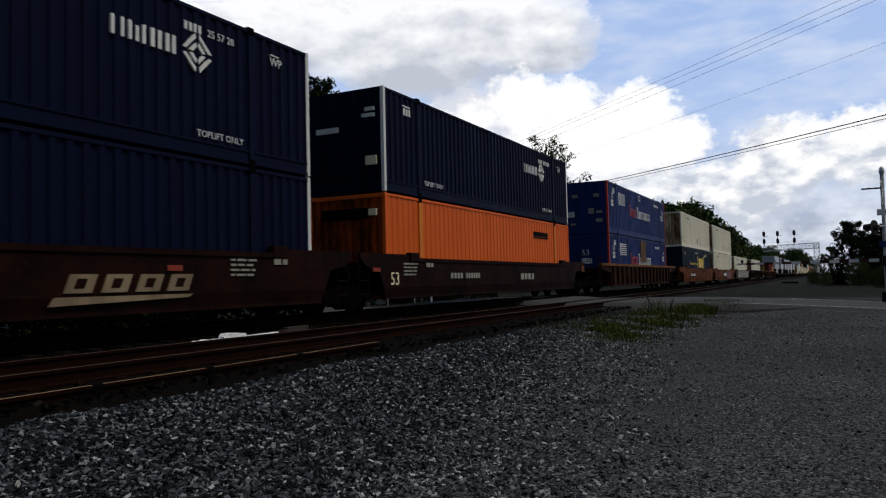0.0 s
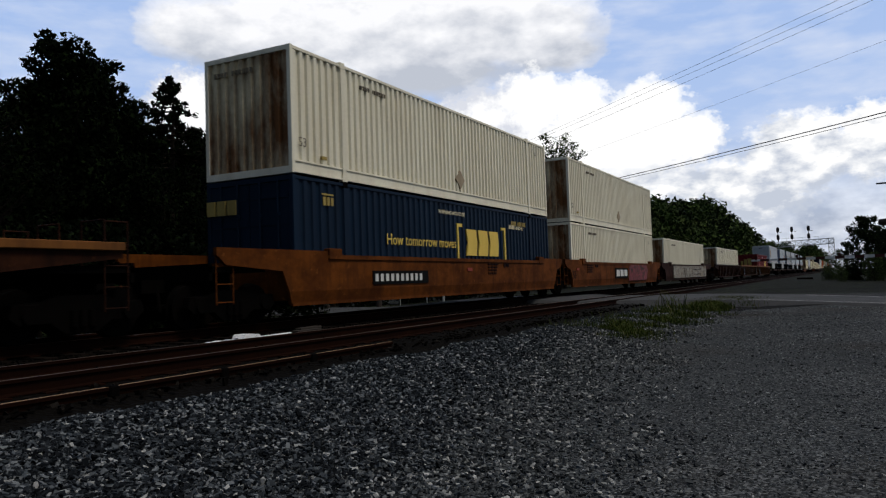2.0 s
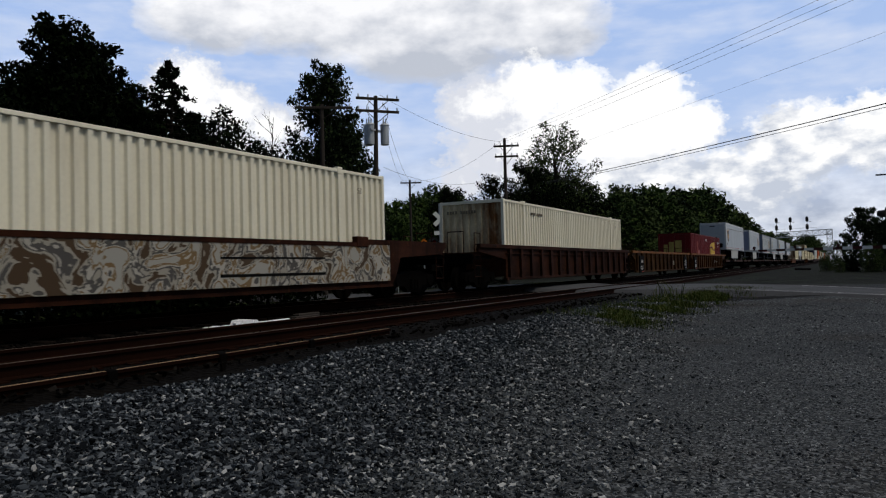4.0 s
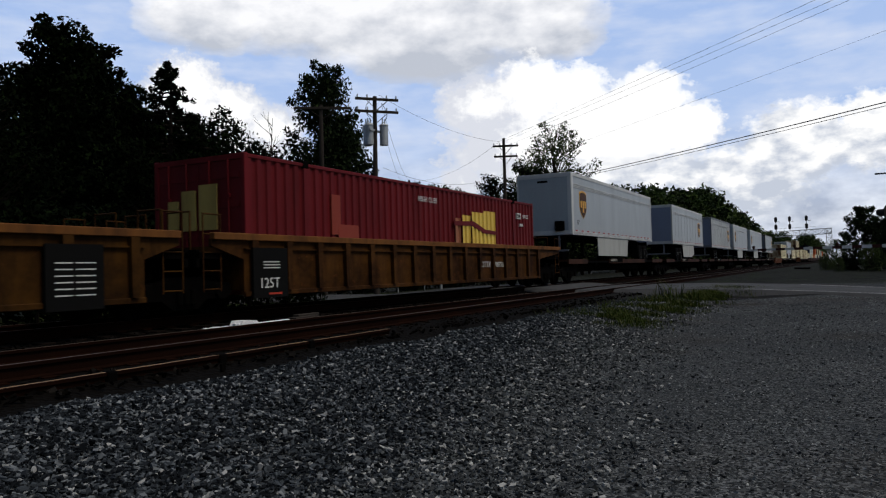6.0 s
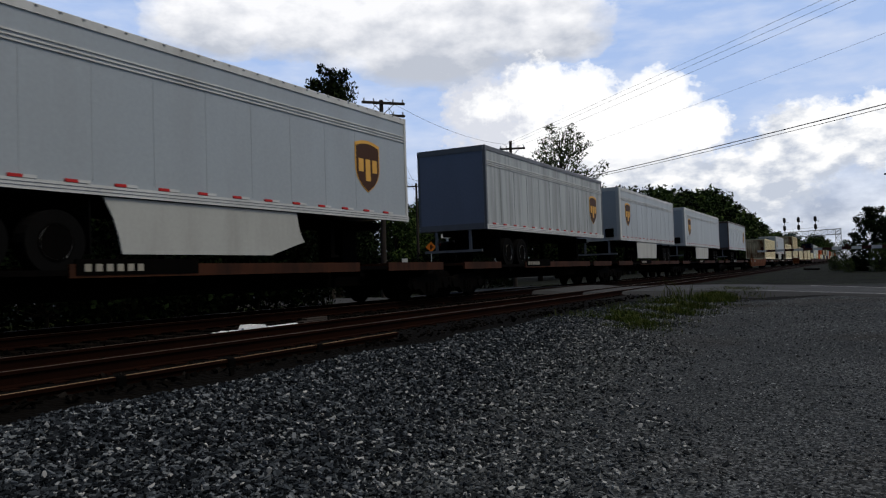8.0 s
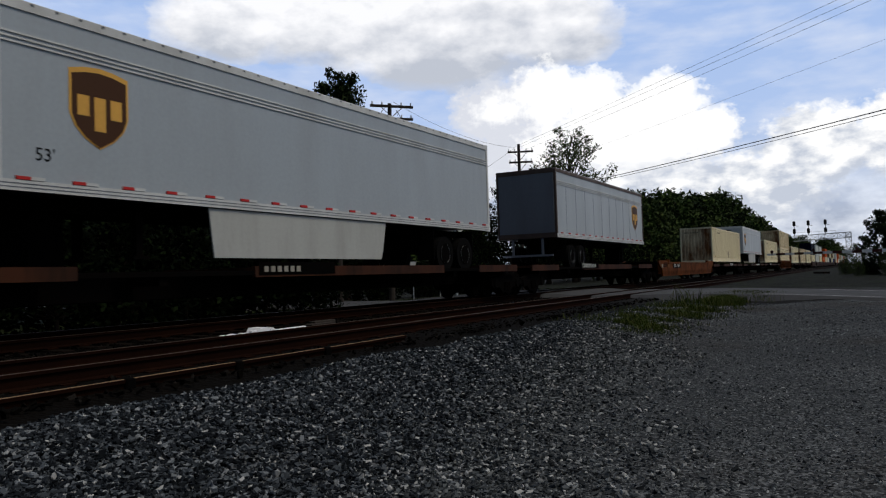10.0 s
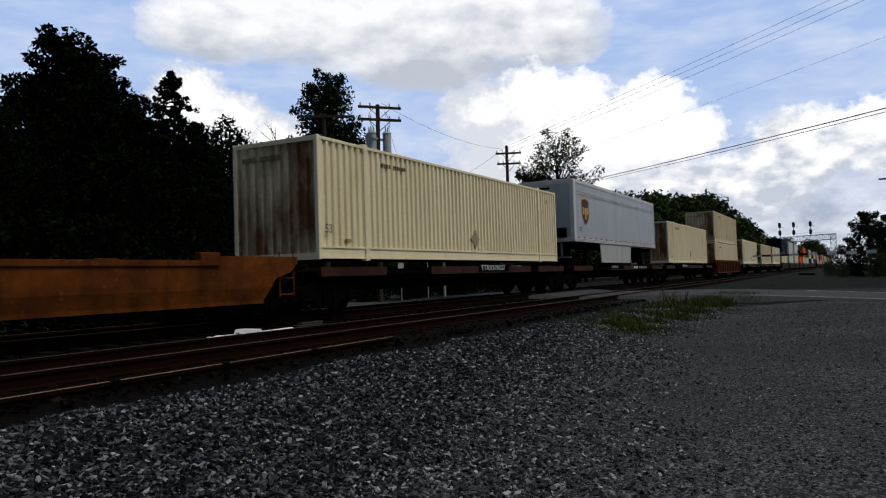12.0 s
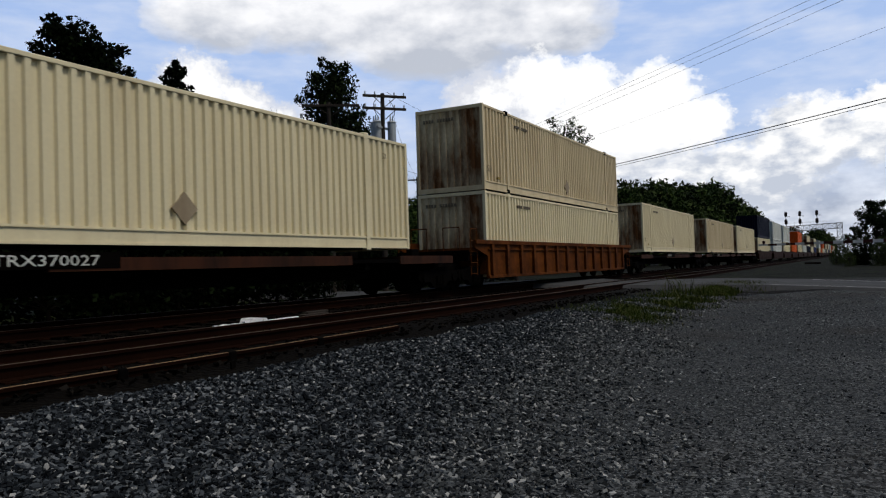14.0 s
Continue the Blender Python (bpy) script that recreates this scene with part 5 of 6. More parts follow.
def tree(label, height, spread, seed, material, leaves=5000, size=0.22, slender=False, conifer=False, base=0.16):
    """A tapered trunk, limbs and a ragged crown of leaf sprays, standing at its own origin."""
    rng = np.random.default_rng(seed)
    t = thing("tree", label, "tree")
    bm = bmesh.new()
    cyl(bm, (0, 0, -0.4), (0, 0, height * 0.45), height * 0.02, height * 0.014, 8)
    cyl(bm, (0, 0, height * 0.45), (height * 0.02, 0, height * 0.93), height * 0.014, 0.03, 8)
    cs, rs = [], []
    if conifer:
        for i in range(46):
            q = i / 46
            z = height * (0.12 + 0.87 * q)
            reach = spread * (1 - q) ** 0.8 * (0.75 + 0.5 * rng.random())
            for _ in range(4):
                a = rng.random() * 6.283
                end = np.array([math.cos(a) * reach, math.sin(a) * reach, z - reach * 0.12])
                cyl(bm, (0, 0, z), tuple(end), 0.04, 0.015, 5)
                for g in (0.35, 0.7, 1.0):
                    cs.append(np.array([end[0] * g, end[1] * g, z + (end[2] - z) * g]))
                    rs.append(0.075 * spread * (1 - q * 0.6))
    else:
        clumps = 60
        for i in range(clumps):
            q = base + (1 - base) * (i + rng.random()) / clumps
            a = rng.random() * 6.283
            prof = math.sin(math.pi * min(1, 0.2 + 0.77 * q)) ** (0.55 if slender else 0.75)
            reach = spread * prof * (0.78 if slender else 1) * (0.35 + 0.65 * rng.random() ** 0.6)
            end = np.array([math.cos(a) * reach, math.sin(a) * reach, height * (q * 0.97)])
            root = (0, 0, max(height * 0.12, end[2] - reach * 0.9 - height * 0.04))
            cyl(bm, root, tuple(end), height * 0.006, 0.015, 5)
            cs.append(end)
            rs.append(spread * (0.2 + 0.2 * rng.random()) * (1.12 if slender else 1) * (0.75 if q > 0.85 else 1))
        # sprays that stand out of the crown and make its outline ragged
        for i in range(34):
            q = base + (1.03 - base) * rng.random() ** 0.7
            a = rng.random() * 6.283
            prof = math.sin(math.pi * min(0.95, 0.2 + 0.77 * q)) ** 0.6
            reach = spread * prof * (1.0 + 0.38 * rng.random())
            end = np.array([math.cos(a) * reach, math.sin(a) * reach, height * q])
            cyl(bm, (end[0] * 0.4, end[1] * 0.4, end[2] - reach * 0.4), tuple(end), 0.03, 0.01, 4)
            for g in (0.8, 1.0):
                cs.append(np.array([end[0] * g, end[1] * g, end[2] - reach * 0.4 * (1 - g)]))
                rs.append(spread * (0.07 + 0.07 * rng.random()))
    part("trunk", bm, BARK, t)
    v, f = leaf_cloud(rng, np.array(cs), np.array(rs), leaves, size)
    ob = new("crown", mesh_np("crown", v, f, material))
    ob.parent = t
    tagged(ob, "ragged leafy crown")
    return t


broad = [tree("dark broadleaf tree in full summer leaf", 10.0, 4.0, 11 + i, SHADED_LEAF, 10500, 0.115) for i in range(3)]
tall = tree("tall dark broadleaf tree in dense summer leaf", 10.0, 2.3, 91, SHADED_LEAF, 24000, 0.085)
light = [tree("green broadleaf tree in full summer leaf", 10.0, 3.8, 31 + i, LEAF2, 6000, 0.19) for i in range(2)]
POPLAR = islands("poplar_leaves", ((0.0, (0.003, 0.006, 0.003)), (0.6, (0.009, 0.015, 0.006)), (1.0, (0.022, 0.032, 0.012))), 0.85)
slim = tree("tall slender poplar in dark leaf", 10.0, 2.2, 43, POPLAR, 23000, 0.082, slender=True)
fir = tree("dark conifer with a pointed top", 10.0, 3.4, 51, SHADED_LEAF, 22000, 0.08, conifer=True)
airy = tree("tall open-crowned broadleaf tree with gaps in its leaves", 10.0, 2.7, 83, MIDLEAF, 9500, 0.085)
bush = tree("dense dark bush with leaves to the ground", 10.0, 4.6, 61, SHADED_LEAF, 3200, 0.3, base=0.03)
hedge = tree("dense dark rounded bush by the line", 10.0, 3.4, 64, POPLAR, 13000, 0.17, base=0.03)
pale_bush = tree("dense green bush with leaves to the ground", 10.0, 5.0, 62, MIDLEAF, 5500, 0.19, base=0.03)
far_trees = [tree("broadleaf tree in the far wood along the line", 10.0, 3.6 + 0.4 * i, 71 + i, (POPLAR, LEAF2, MIDLEAF)[i], 2700, 0.235) for i in range(3)]
USED = set()


def plant(proto, x, y, height, spread=1.0, turn=0.0):
    s = height / 10.0
    m = Matrix.Translation((x, y, float(ground_z(np.array(float(x)), np.array(float(y)))))) @ Matrix.Rotation(turn, 4, "Z") @ Matrix.Diagonal((s * spread, s * spread, s, 1))
    if proto.name not in USED:
        USED.add(proto.name)
        proto.matrix_basis = m
        return proto
    cp = copy_thing(proto, Matrix.Identity(4))
    cp.matrix_basis = m
    return cp


rng = random.Random(5)
# the dark wood opposite the camera
for x, y, h, p in ((17.0, 30, 8.6, 0), (19, 34, 9.2, 2), (12, 30, 8.0, 1), (7, 31, 9.5, 2), (25.0, 33, 10.2, 0), (2, 33, 10, 0), (31, 37, 11.8, 2), (35, 38, 11.8, 0), (38.5, 38, 12.2, 1), (29, 31, 8.5, 1), (15, 26, 7.5, 2), (24, 27, 7.0, 0), (33, 31, 7.5, 2), (39, 31, 7.8, 1), (44, 37, 11.5, 0), (48.5, 37, 8.5, 2), (42, 33, 7.2, 1)):
    plant(broad[p], x, y, h, 1.0, rng.random() * 6)
plant(tall, 22.0, 30.6, 13.1, 1.0, 1.0)
plant(tall, 23.0, 31.6, 12.5, 1.0, 4.4)
plant(tall, 25.4, 34.6, 12.4, 1.1, 2.2)
plant(broad[2], 20.8, 31.6, 10.4, 0.8, 0.4)
plant(broad[0], 17.5, 32.0, 9.6, 0.9, 4.0)
plant(fir, 26.3, 29.0, 12.3, 0.95)
plant(tall, 26.2, 33.0, 12.0, 0.95, 3.0)
plant(fir, 29.8, 31.0, 10.6, 0.75, 1.3)
plant(slim, 46.2, 34, 17.2, 0.84)
plant(slim, 49.5, 35.5, 13.0, 1.1, 2.0)
bare = thing("bare_tree", "thin bare dead tree at the edge of the wood", "tree")
bare.matrix_basis = pose(38.6, 33.5, -0.7)
bm = bmesh.new()
cyl(bm, (0, 0, -0.3), (0.2, 0, 6.5), 0.11, 0.07, 8)
cyl(bm, (0.2, 0, 6.5), (0.7, 0, 12.0), 0.07, 0.015, 6)
part("trunk", bm, BARK, bare)
kr = random.Random(12)
for i in range(18):
    z = 6.0 + i * 0.32
    q = Vector((0.2 + 0.5 * max(0, z - 6.5) / 5.5, 0, z))
    e = q + Vector((kr.uniform(-1.3, 1.3), kr.uniform(-0.8, 0.8), kr.uniform(0.5, 1.5)))
    bm = bmesh.new()
    cyl(bm, q, e, 0.028, 0.008, 5)
    cyl(bm, q.lerp(e, 0.6), e + Vector((kr.uniform(-0.5, 0.5), 0, 0.3)), 0.014, 0.005, 4)
    part("branch", bm, BARK, bare)
# dense undergrowth at the foot of the wood
k = random.Random(21)
for i in range(16):
    plant(bush, -3 + i * 1.9 + k.uniform(-0.4, 0.4), 21.5 + k.uniform(-0.8, 1.2), k.uniform(2.4, 3.6), 1.1, k.random() * 6)
for i in range(9):
    plant(bush, 40 + i * 2.6 + k.uniform(-0.4, 0.4), 27.5 + k.uniform(-0.8, 1.2), k.uniform(2.0, 3.4), 1.1, k.random() * 6)
# lighter trees down the side road
for x, y, h, p in ((112, 70, 13, 0), (120, 72, 14.0, 1), (128, 73, 16, 0), (136, 73, 18, 1), (104, 74, 11, 1), (146, 76, 18, 0), (96, 78, 9, 0), (155, 80, 18, 1)):
    plant(light[p], x, y, h, 1.0, rng.random() * 6)
# the tall pair behind the second pole, and the wood along the line
for x, y, h, p in ((104, 40, 16.5, 0), (96, 42, 14, 2), (121, 41.5, 17.5, 2), (131, 41, 17, 0), (90, 46, 12, 1)):
    plant(broad[p], x, y, h, 0.95, rng.random() * 6)
plant(airy, 115, 40, 24.0, 1.0, 1.0)
plant(airy, 106, 41, 17.5, 0.9, 3.0)
x = 139.0
i = 0
while x < 400:
    base_h = 17.0 + (x - 139) * 0.075 if x < 280 else 28.5 - (x - 280) * 0.03
    plant(far_trees[(2, 0, 2, 1, 2)[i % 5]], x, 44 + rng.uniform(-1.5, 3.5), base_h * rng.uniform(0.84, 1.04), rng.uniform(0.9, 1.2), rng.random() * 6)
    x += 5.5 + (x - 139) * 0.018 + rng.uniform(0, 3)
    i += 1
for i in range(14):
    plant(far_trees[1 + i % 2], 420 + i * 18, 50 - i * 0.9 + rng.uniform(0, 6), rng.uniform(20, 26), 1.2, rng.random() * 6)
for i in range(10):
    plant(far_trees[1 + i % 2], 640 + i * 17, 24 + 2 * (i % 3) - i * 0.3, rng.uniform(17, 22), 1.3, rng.random() * 6)
plant(far_trees[0], 430, 47, 27, 0.9, 1.0)
# bushes by the line, beyond the crossing
for x, y, h, p in ((84, -2.2, 6.0, hedge), (80, -4.6, 5.4, hedge), (90, -6.0, 5.8, hedge), (95, 0.4, 3.2, pale_bush), (66, -4.9, 2.6, pale_bush), (72, -6.4, 4.2, pale_bush), (70, -9.0, 5.6, hedge), (60, -6.4, 2.2, pale_bush), (64, -3.6, 1.6, pale_bush), (76, 0.2, 1.3, pale_bush), (88, 1.4, 1.6, pale_bush), (76, -2.4, 2.4, pale_bush)):
    plant(p, x, y, h, 1.0 if p is hedge else 0.8, rng.random() * 6)


# ---- poles and wires ----
def pole(name_label, x, y, top, arms=(), lean=0.0, transformers=False):
    p = thing("utility_pole", name_label, "utility pole", "poles beside the line")
    p.matrix_basis = pose(x, y, 0)
    g0 = float(ground_z(np.array(float(x)), np.array(float(y))))
    bm = bmesh.new()
    cyl(bm, (0, 0, g0 - 0.3), (lean, 0, top), 0.17, 0.11, 12)
    part("shaft", bm, WOODPOLE, p)
    for z, half, turn in arms:
        dx, dy = math.cos(turn) * half, math.sin(turn) * half
        bm = boxes((-half, half, -0.06, 0.06, -0.07, 0.07), bevel=0.01)
        bm.transform(Matrix.Translation((lean * z / top, -0.14, z)) @ Matrix.Rotation(turn, 4, "Z"))
        part("crossarm", bm, WOODPOLE, p)
        for q in (-0.9, -0.45, 0.45, 0.9):
            bm = bmesh.new()
            cyl(bm, (lean + dx * q, dy * q - 0.14, z + 0.06), (lean + dx * q, dy * q - 0.14, z + 0.24), 0.05, 0.035, 8)
            part("insulator", bm, GALV, p)
        bm = bmesh.new()
        for s in (-1, 1):
            cyl(bm, (lean, -0.14, z - 0.6), (lean + s * dx * 0.5, s * dy * 0.5 - 0.14, z - 0.05), 0.02, n=6)
        part("brace", bm, WOODPOLE, p)
    if transformers:
        for dx, dy in ((-0.3, 0.22), (-0.08, 0.5), (0.34, -0.34)):
            bm = bmesh.new()
            cyl(bm, (dx + lean, dy, top - 2.75), (dx + lean, dy, top - 1.65), 0.24, n=18)
            cyl(bm, (dx + lean, dy, top - 1.65), (dx + lean, dy, top - 1.56), 0.28, 0.2, 18)
            can = part("transformer", bm, GALV, p, "grey pole-mounted transformer can")
            bm = bmesh.new()
            for k in (-0.12, 0.12):
                cyl(bm, (dx + lean + k, dy, top - 1.56), (dx + lean + k, dy, top - 1.25), 0.05, 0.03, 8)
            part("bushing", bm, GALV, can)
        bm = boxes((-0.6 + lean, 0.6 + lean, -0.06, 0.06, top - 2.0, top - 1.9))
        part("mount", bm, GALV, p)
        for s in (-1, 1):
            pts = [Vector((lean + s * (0.55 + 0.55 * math.sin(k * 0.52)), -0.1, top - 1.5 + k * 0.2)) for k in range(7)]
            bm = bmesh.new()
            for a, b in zip(pts, pts[1:]):
                cyl(bm, a, b, 0.016, n=5)
            part("jumper", bm, WIRE, p)
    return p


pole("weathered timber pole with two crossarms and transformers", 35.15, 22.82, 10.6, ((10.42, 1.25, -0.72), (9.72, 1.25, -0.72)), 0.3, True)
pole("weathered timber pole with two crossarms", 53.0, 22.5, 10.7, ((10.1, 0.98, -1.17), (9.3, 0.9, -1.17)))
pole("slim timber pole with one crossarm", 71.0, 41.5, 10.7, ((10.35, 1.15, -1.05),))
pole("dark timber pole among the trees", 34.0, 25.5, 10.2, ((10.0, 1.6, -0.95),))
pole("short timber pole by the side road", 73.0, 54.0, 6.5, ((6.2, 0.9, 0.3),))


def wire(a, b, sag, r=0.018):
    w = thing("overhead_wire", "thin black overhead wire", "wire", "overhead wires")
    a, b = Vector(a), Vector(b)
    bm = bmesh.new()
    side = (b - a).cross(Vector((0, 0, 1))).normalized()
    last = None
    for i in range(25):
        q = i / 24
        p = a.lerp(b, q) - Vector((0, 0, sag * 4 * q * (1 - q)))
        ring = [bm.verts.new(p + side * math.cos(k * 1.2566) * r + Vector((0, 0, math.sin(k * 1.2566) * r))) for k in range(5)]
        if last is not None:
            for k in range(5):
                bm.faces.new((last[k], last[(k + 1) % 5], ring[(k + 1) % 5], ring[k]))
        last = ring
    part("strand", bm, WIRE, w)


wire((69.1, 25.0, 9.0), (33.7, -15.0, 9.0), 0.25, 0.03)
wire((69.1, 25.0, 8.85), (33.7, -15.0, 8.85), 0.3, 0.018)
wire((51.9, 22.3, 10.34), (23.7, -8.1, 10.75), 0.05, 0.0075)
wire((52.5, 22.3, 10.34), (24.3, -8.6, 10.75), 0.05, 0.0075)
wire((53.9, 22.4, 10.34), (27.1, -6.4, 10.75), 0.1, 0.0075)
wire((54.0, 22.4, 8.6), (31.0, -8.8, 10.7), 0.1, 0.0055)
wire((36.6, 23.1, 10.4), (71, 41.4, 10.6), 0.9, 0.009)
wire((34.6, 22.0, 10.4), (52, 22.4, 10.3), 0.5, 0.009)
wire((36.6, 23.1, 9.4), (70, 41.4, 10.6), 1.2, 0.009)
wire((35.8, 22.6, 6.6), (53, 22.5, 8.0), 0.9, 0.009)
wire((52.0, 22.4, 10.3), (71.5, 41.4, 10.6), 0.8, 0.009)


# ---- crossing signals ----
GATERED = paint("gate_red_paint", (0.035, 0.006, 0.006), 0.3)

def blade_set(parent, z, face, letters, arm=0.61, skin=WHITE):
    """Two crossed white blades, at height z, facing the pose given."""
    for s, word in ((-1, "RAILROAD"), (1, "CROSSING")):
        bm = boxes((-arm, arm, -0.012 + s * 0.006, 0.012 + s * 0.006, -0.115, 0.115))
        b = part("blade", bm, skin, parent, "white crossbuck blade")
        b.matrix_local = Matrix.Translation((0, 0, z)) @ face @ Matrix.Rotation(radians(45 * s), 4, "Y")
        if letters:
            lettering(word, 0.19, BLACKMARK, b, Matrix.Translation((-0.55, -0.012 + s * 0.006 - 0.004, -0.065)) @ SIDE, "black words on the blade")


def lamp_pair(parent, z, face, gap=0.38):
    for s in (-1, 1):
        bm = bmesh.new()
        cyl(bm, (s * gap, 0.02, 0), (s * gap, 0.05, 0), 0.3, n=24)
        d = part("backplate", bm, DARKMETAL, parent, "black round signal backplate")
        d.matrix_local = Matrix.Translation((0, 0, z)) @ face
        bm = bmesh.new()
        cyl(bm, (s * gap, -0.36, 0.03), (s * gap, 0.02, 0), 0.12, 0.16, 16, caps=False)
        cyl(bm, (s * gap, 0.05, 0), (s * gap, 0.2, 0), 0.15, 0.1, 16)
        part("hood", bm, DARKMETAL, d)
        bm = bmesh.new()
        cyl(bm, (s * gap, -0.02, 0), (s * gap, 0.0, 0), 0.15, n=16)
        part("lens", bm, REFLECT_R, d)
    bm = bmesh.new()
    cyl(bm, (-gap - 0.05, 0.12, 0.05), (gap + 0.05, 0.12, 0.05), 0.03, n=8)
    part("lamp_arm", bm, GALV, parent).matrix_local = Matrix.Translation((0, 0, z)) @ face


MX, MY = 35.2, -2.1
mast = thing("crossing_signal", "silver crossing signal mast with crossbuck, lamps and bell", "crossing signal")
mast.matrix_basis = pose(MX, MY, 0)
bm = bmesh.new()
cyl(bm, (0, 0, -0.5), (0, 0, 4.72), 0.075, n=14)
part("mast", bm, GALV, mast)
part("base", boxes((-0.2, 0.2, -0.2, 0.2, -0.7, -0.02), bevel=0.03), DARKMETAL, mast)
bm = bmesh.new()
bmesh.ops.create_uvsphere(bm, u_segments=16, v_segments=8, radius=0.19, matrix=Matrix.Translation((0, 0, 4.86)) @ Matrix.Diagonal((1, 0.55, 1, 1)))
part("bell", bm, GALV, mast, "grey round bell")
FACE = Matrix.Rotation(radians(-10), 4, "Z")
blade_set(mast, 3.95, Matrix.Translation((-0.12, 0, 0)) @ FACE, True)
part("plaque", boxes((-0.12, -0.1, -0.24, 0.24, 3.05, 3.3)), WHITE, mast, "small white plaque under the crossbuck")
lamp_pair(mast, 2.55, Matrix.Translation((-0.05, 0.1, 0)) @ Matrix.Rotation(radians(150), 4, "Z"), 0.62)
part("blue_plaque", boxes((-0.12, -0.1, -0.2, 0.2, 1.75, 2.0)), PACER, mast, "small blue notice plate")
bm = boxes((-0.04, 0.04, 0.0, 0.75, 4.14, 4.2))
part("bracket", bm, DARKMETAL, mast)

gate = thing("crossing_gate", "lowered red and white striped crossing gate", "crossing gate")
gate.matrix_basis = pose(MX - 0.25, MY, 0, 0, 0, 0)
part("mechanism", boxes((-0.12, 0.12, -0.14, 0.14, 1.0, 1.42), bevel=0.03), DARKMETAL, gate)
part("pedestal", boxes((-0.05, 0.05, -0.05, 0.05, -0.6, 1.02)), DARKMETAL, gate)
bm = bmesh.new()
prism(bm, [(-0.05, 1.0), (0.05, 1.0), (0.05, 1.85), (-0.05, 1.6)], -0.62, -0.5)
part("counterweight", bm, DARKMETAL, gate)
reach = 5.35
n = 15
for i in range(n):
    a, b = 0.25 + reach * i / n, 0.25 + reach * (i + 1) / n
    t0, t1 = 0.066 - 0.026 * i / n, 0.066 - 0.026 * (i + 1) / n
    bm = bmesh.new()
    prism(bm, [(-0.03, 1.24 - t0), (0.03, 1.24 - t0), (0.03, 1.24 + t0), (-0.03, 1.24 + t0)], a, b)
    part("stripe", bm, WHITE if i % 2 == 0 else GATERED, gate)
for i, y in enumerate((2.2, 3.8, 5.4)):
    bm = bmesh.new()
    cyl(bm, (-0.06, y, 1.36), (0.06, y, 1.36), 0.06, n=12)
    box(bm, -0.03, 0.03, y - 0.03, y + 0.03, 1.24, 1.32)
    part("gate_lamp", bm, GATERED, gate, "small dark red gate lamp")

far = thing("crossing_signal", "silver crossing signal with white crossbuck beyond the tracks", "crossing signal")
far.matrix_basis = pose(37.5, 20.0, 0)
bm = bmesh.new()
cyl(bm, (0, 0, -0.8), (0, 0, 4.5), 0.07, n=12)
part("mast", bm, GALV, far)
part("bracket", boxes((0.0, 1.05, -0.04, 0.04, 4.36, 4.42)), GALV, far)
VIEW = Matrix.Rotation(radians(-52), 4, "Z")
blade_set(far, 3.62, Matrix.Translation((-0.07, -0.07, 0)) @ VIEW, False, 0.5, PALE)
part("plaque", boxes((-0.36, -0.06, -0.1, -0.07, 2.72, 2.94), (0.06, 0.36, -0.1, -0.07, 2.72, 2.94)), WHITE, far).matrix_local = VIEW
lamp_pair(far, 2.3, Matrix.Translation((-0.05, -0.05, 0)) @ VIEW, 0.42)

SIGNORANGE = paint("sign_orange", (0.5, 0.13, 0.01), 0.2)
sign = thing("warning_sign", "small orange diamond road warning sign", "road sign")
sign.matrix_basis = pose(44.5, 25.0, 0, 0, 0, -60)
bm = bmesh.new()
cyl(bm, (0, 0.03, -0.9), (0, 0.03, 2.5), 0.03, n=8)
part("post", bm, GALV, sign)
bm = bmesh.new()
prism(bm, [(-0.36, 2.55), (0, 2.19), (0.36, 2.55), (0, 2.91)], -0.01, 0.01)
face = part("face", bm, SIGNORANGE, sign)
part("symbol", boxes((-0.05, 0.05, -0.016, -0.008, 2.38, 2.72), (0.05, 0.18, -0.016, -0.008, 2.51, 2.59)), BLACKMARK, face)
notice = thing("notice_sign", "small white notice on a post", "road sign")
notice.matrix_basis = pose(38.4, 23.4, 0, 0, 0, -60)
bm = bmesh.new()
cyl(bm, (0, 0.03, -0.9), (0, 0.03, 1.6), 0.025, n=8)
part("post", bm, GALV, notice)
part("face", boxes((-0.17, 0.17, -0.01, 0.01, 1.25, 1.7)), WHITE, notice)

# ---- signal bridge ----
bridge = thing("signal_bridge", "galvanised lattice signal bridge over the tracks", "signal bridge")
bridge.matrix_basis = pose(195, 0, 0)
LEG, FAR_END = 2.15, 13.6


def lattice_beam(bm, a, b, w, n, r=0.055):
    """A square lattice beam of four chords and zig-zag bracing from a to b."""
    a, b = Vector(a), Vector(b)
    d = (b - a).normalized()
    u = Vector((1, 0, 0))
    v = d.cross(u)
    cs = [u * sx * w[0] / 2 + v * sy * w[1] / 2 for sx, sy in ((-1, -1), (1, -1), (1, 1), (-1, 1))]
    for c in cs:
        cyl(bm, a + c, b + c, r * 1.3, n=6)
    for i in range(n):
        p, q = a.lerp(b, i / n), a.lerp(b, (i + 1) / n)
        for k in range(4):
            c0, c1 = cs[k], cs[(k + 1) % 4]
            cyl(bm, p + (c0 if i % 2 else c1), q + (c1 if i % 2 else c0), r * 0.8, n=5)
            cyl(bm, p + c0, p + c1, r * 0.8, n=5)


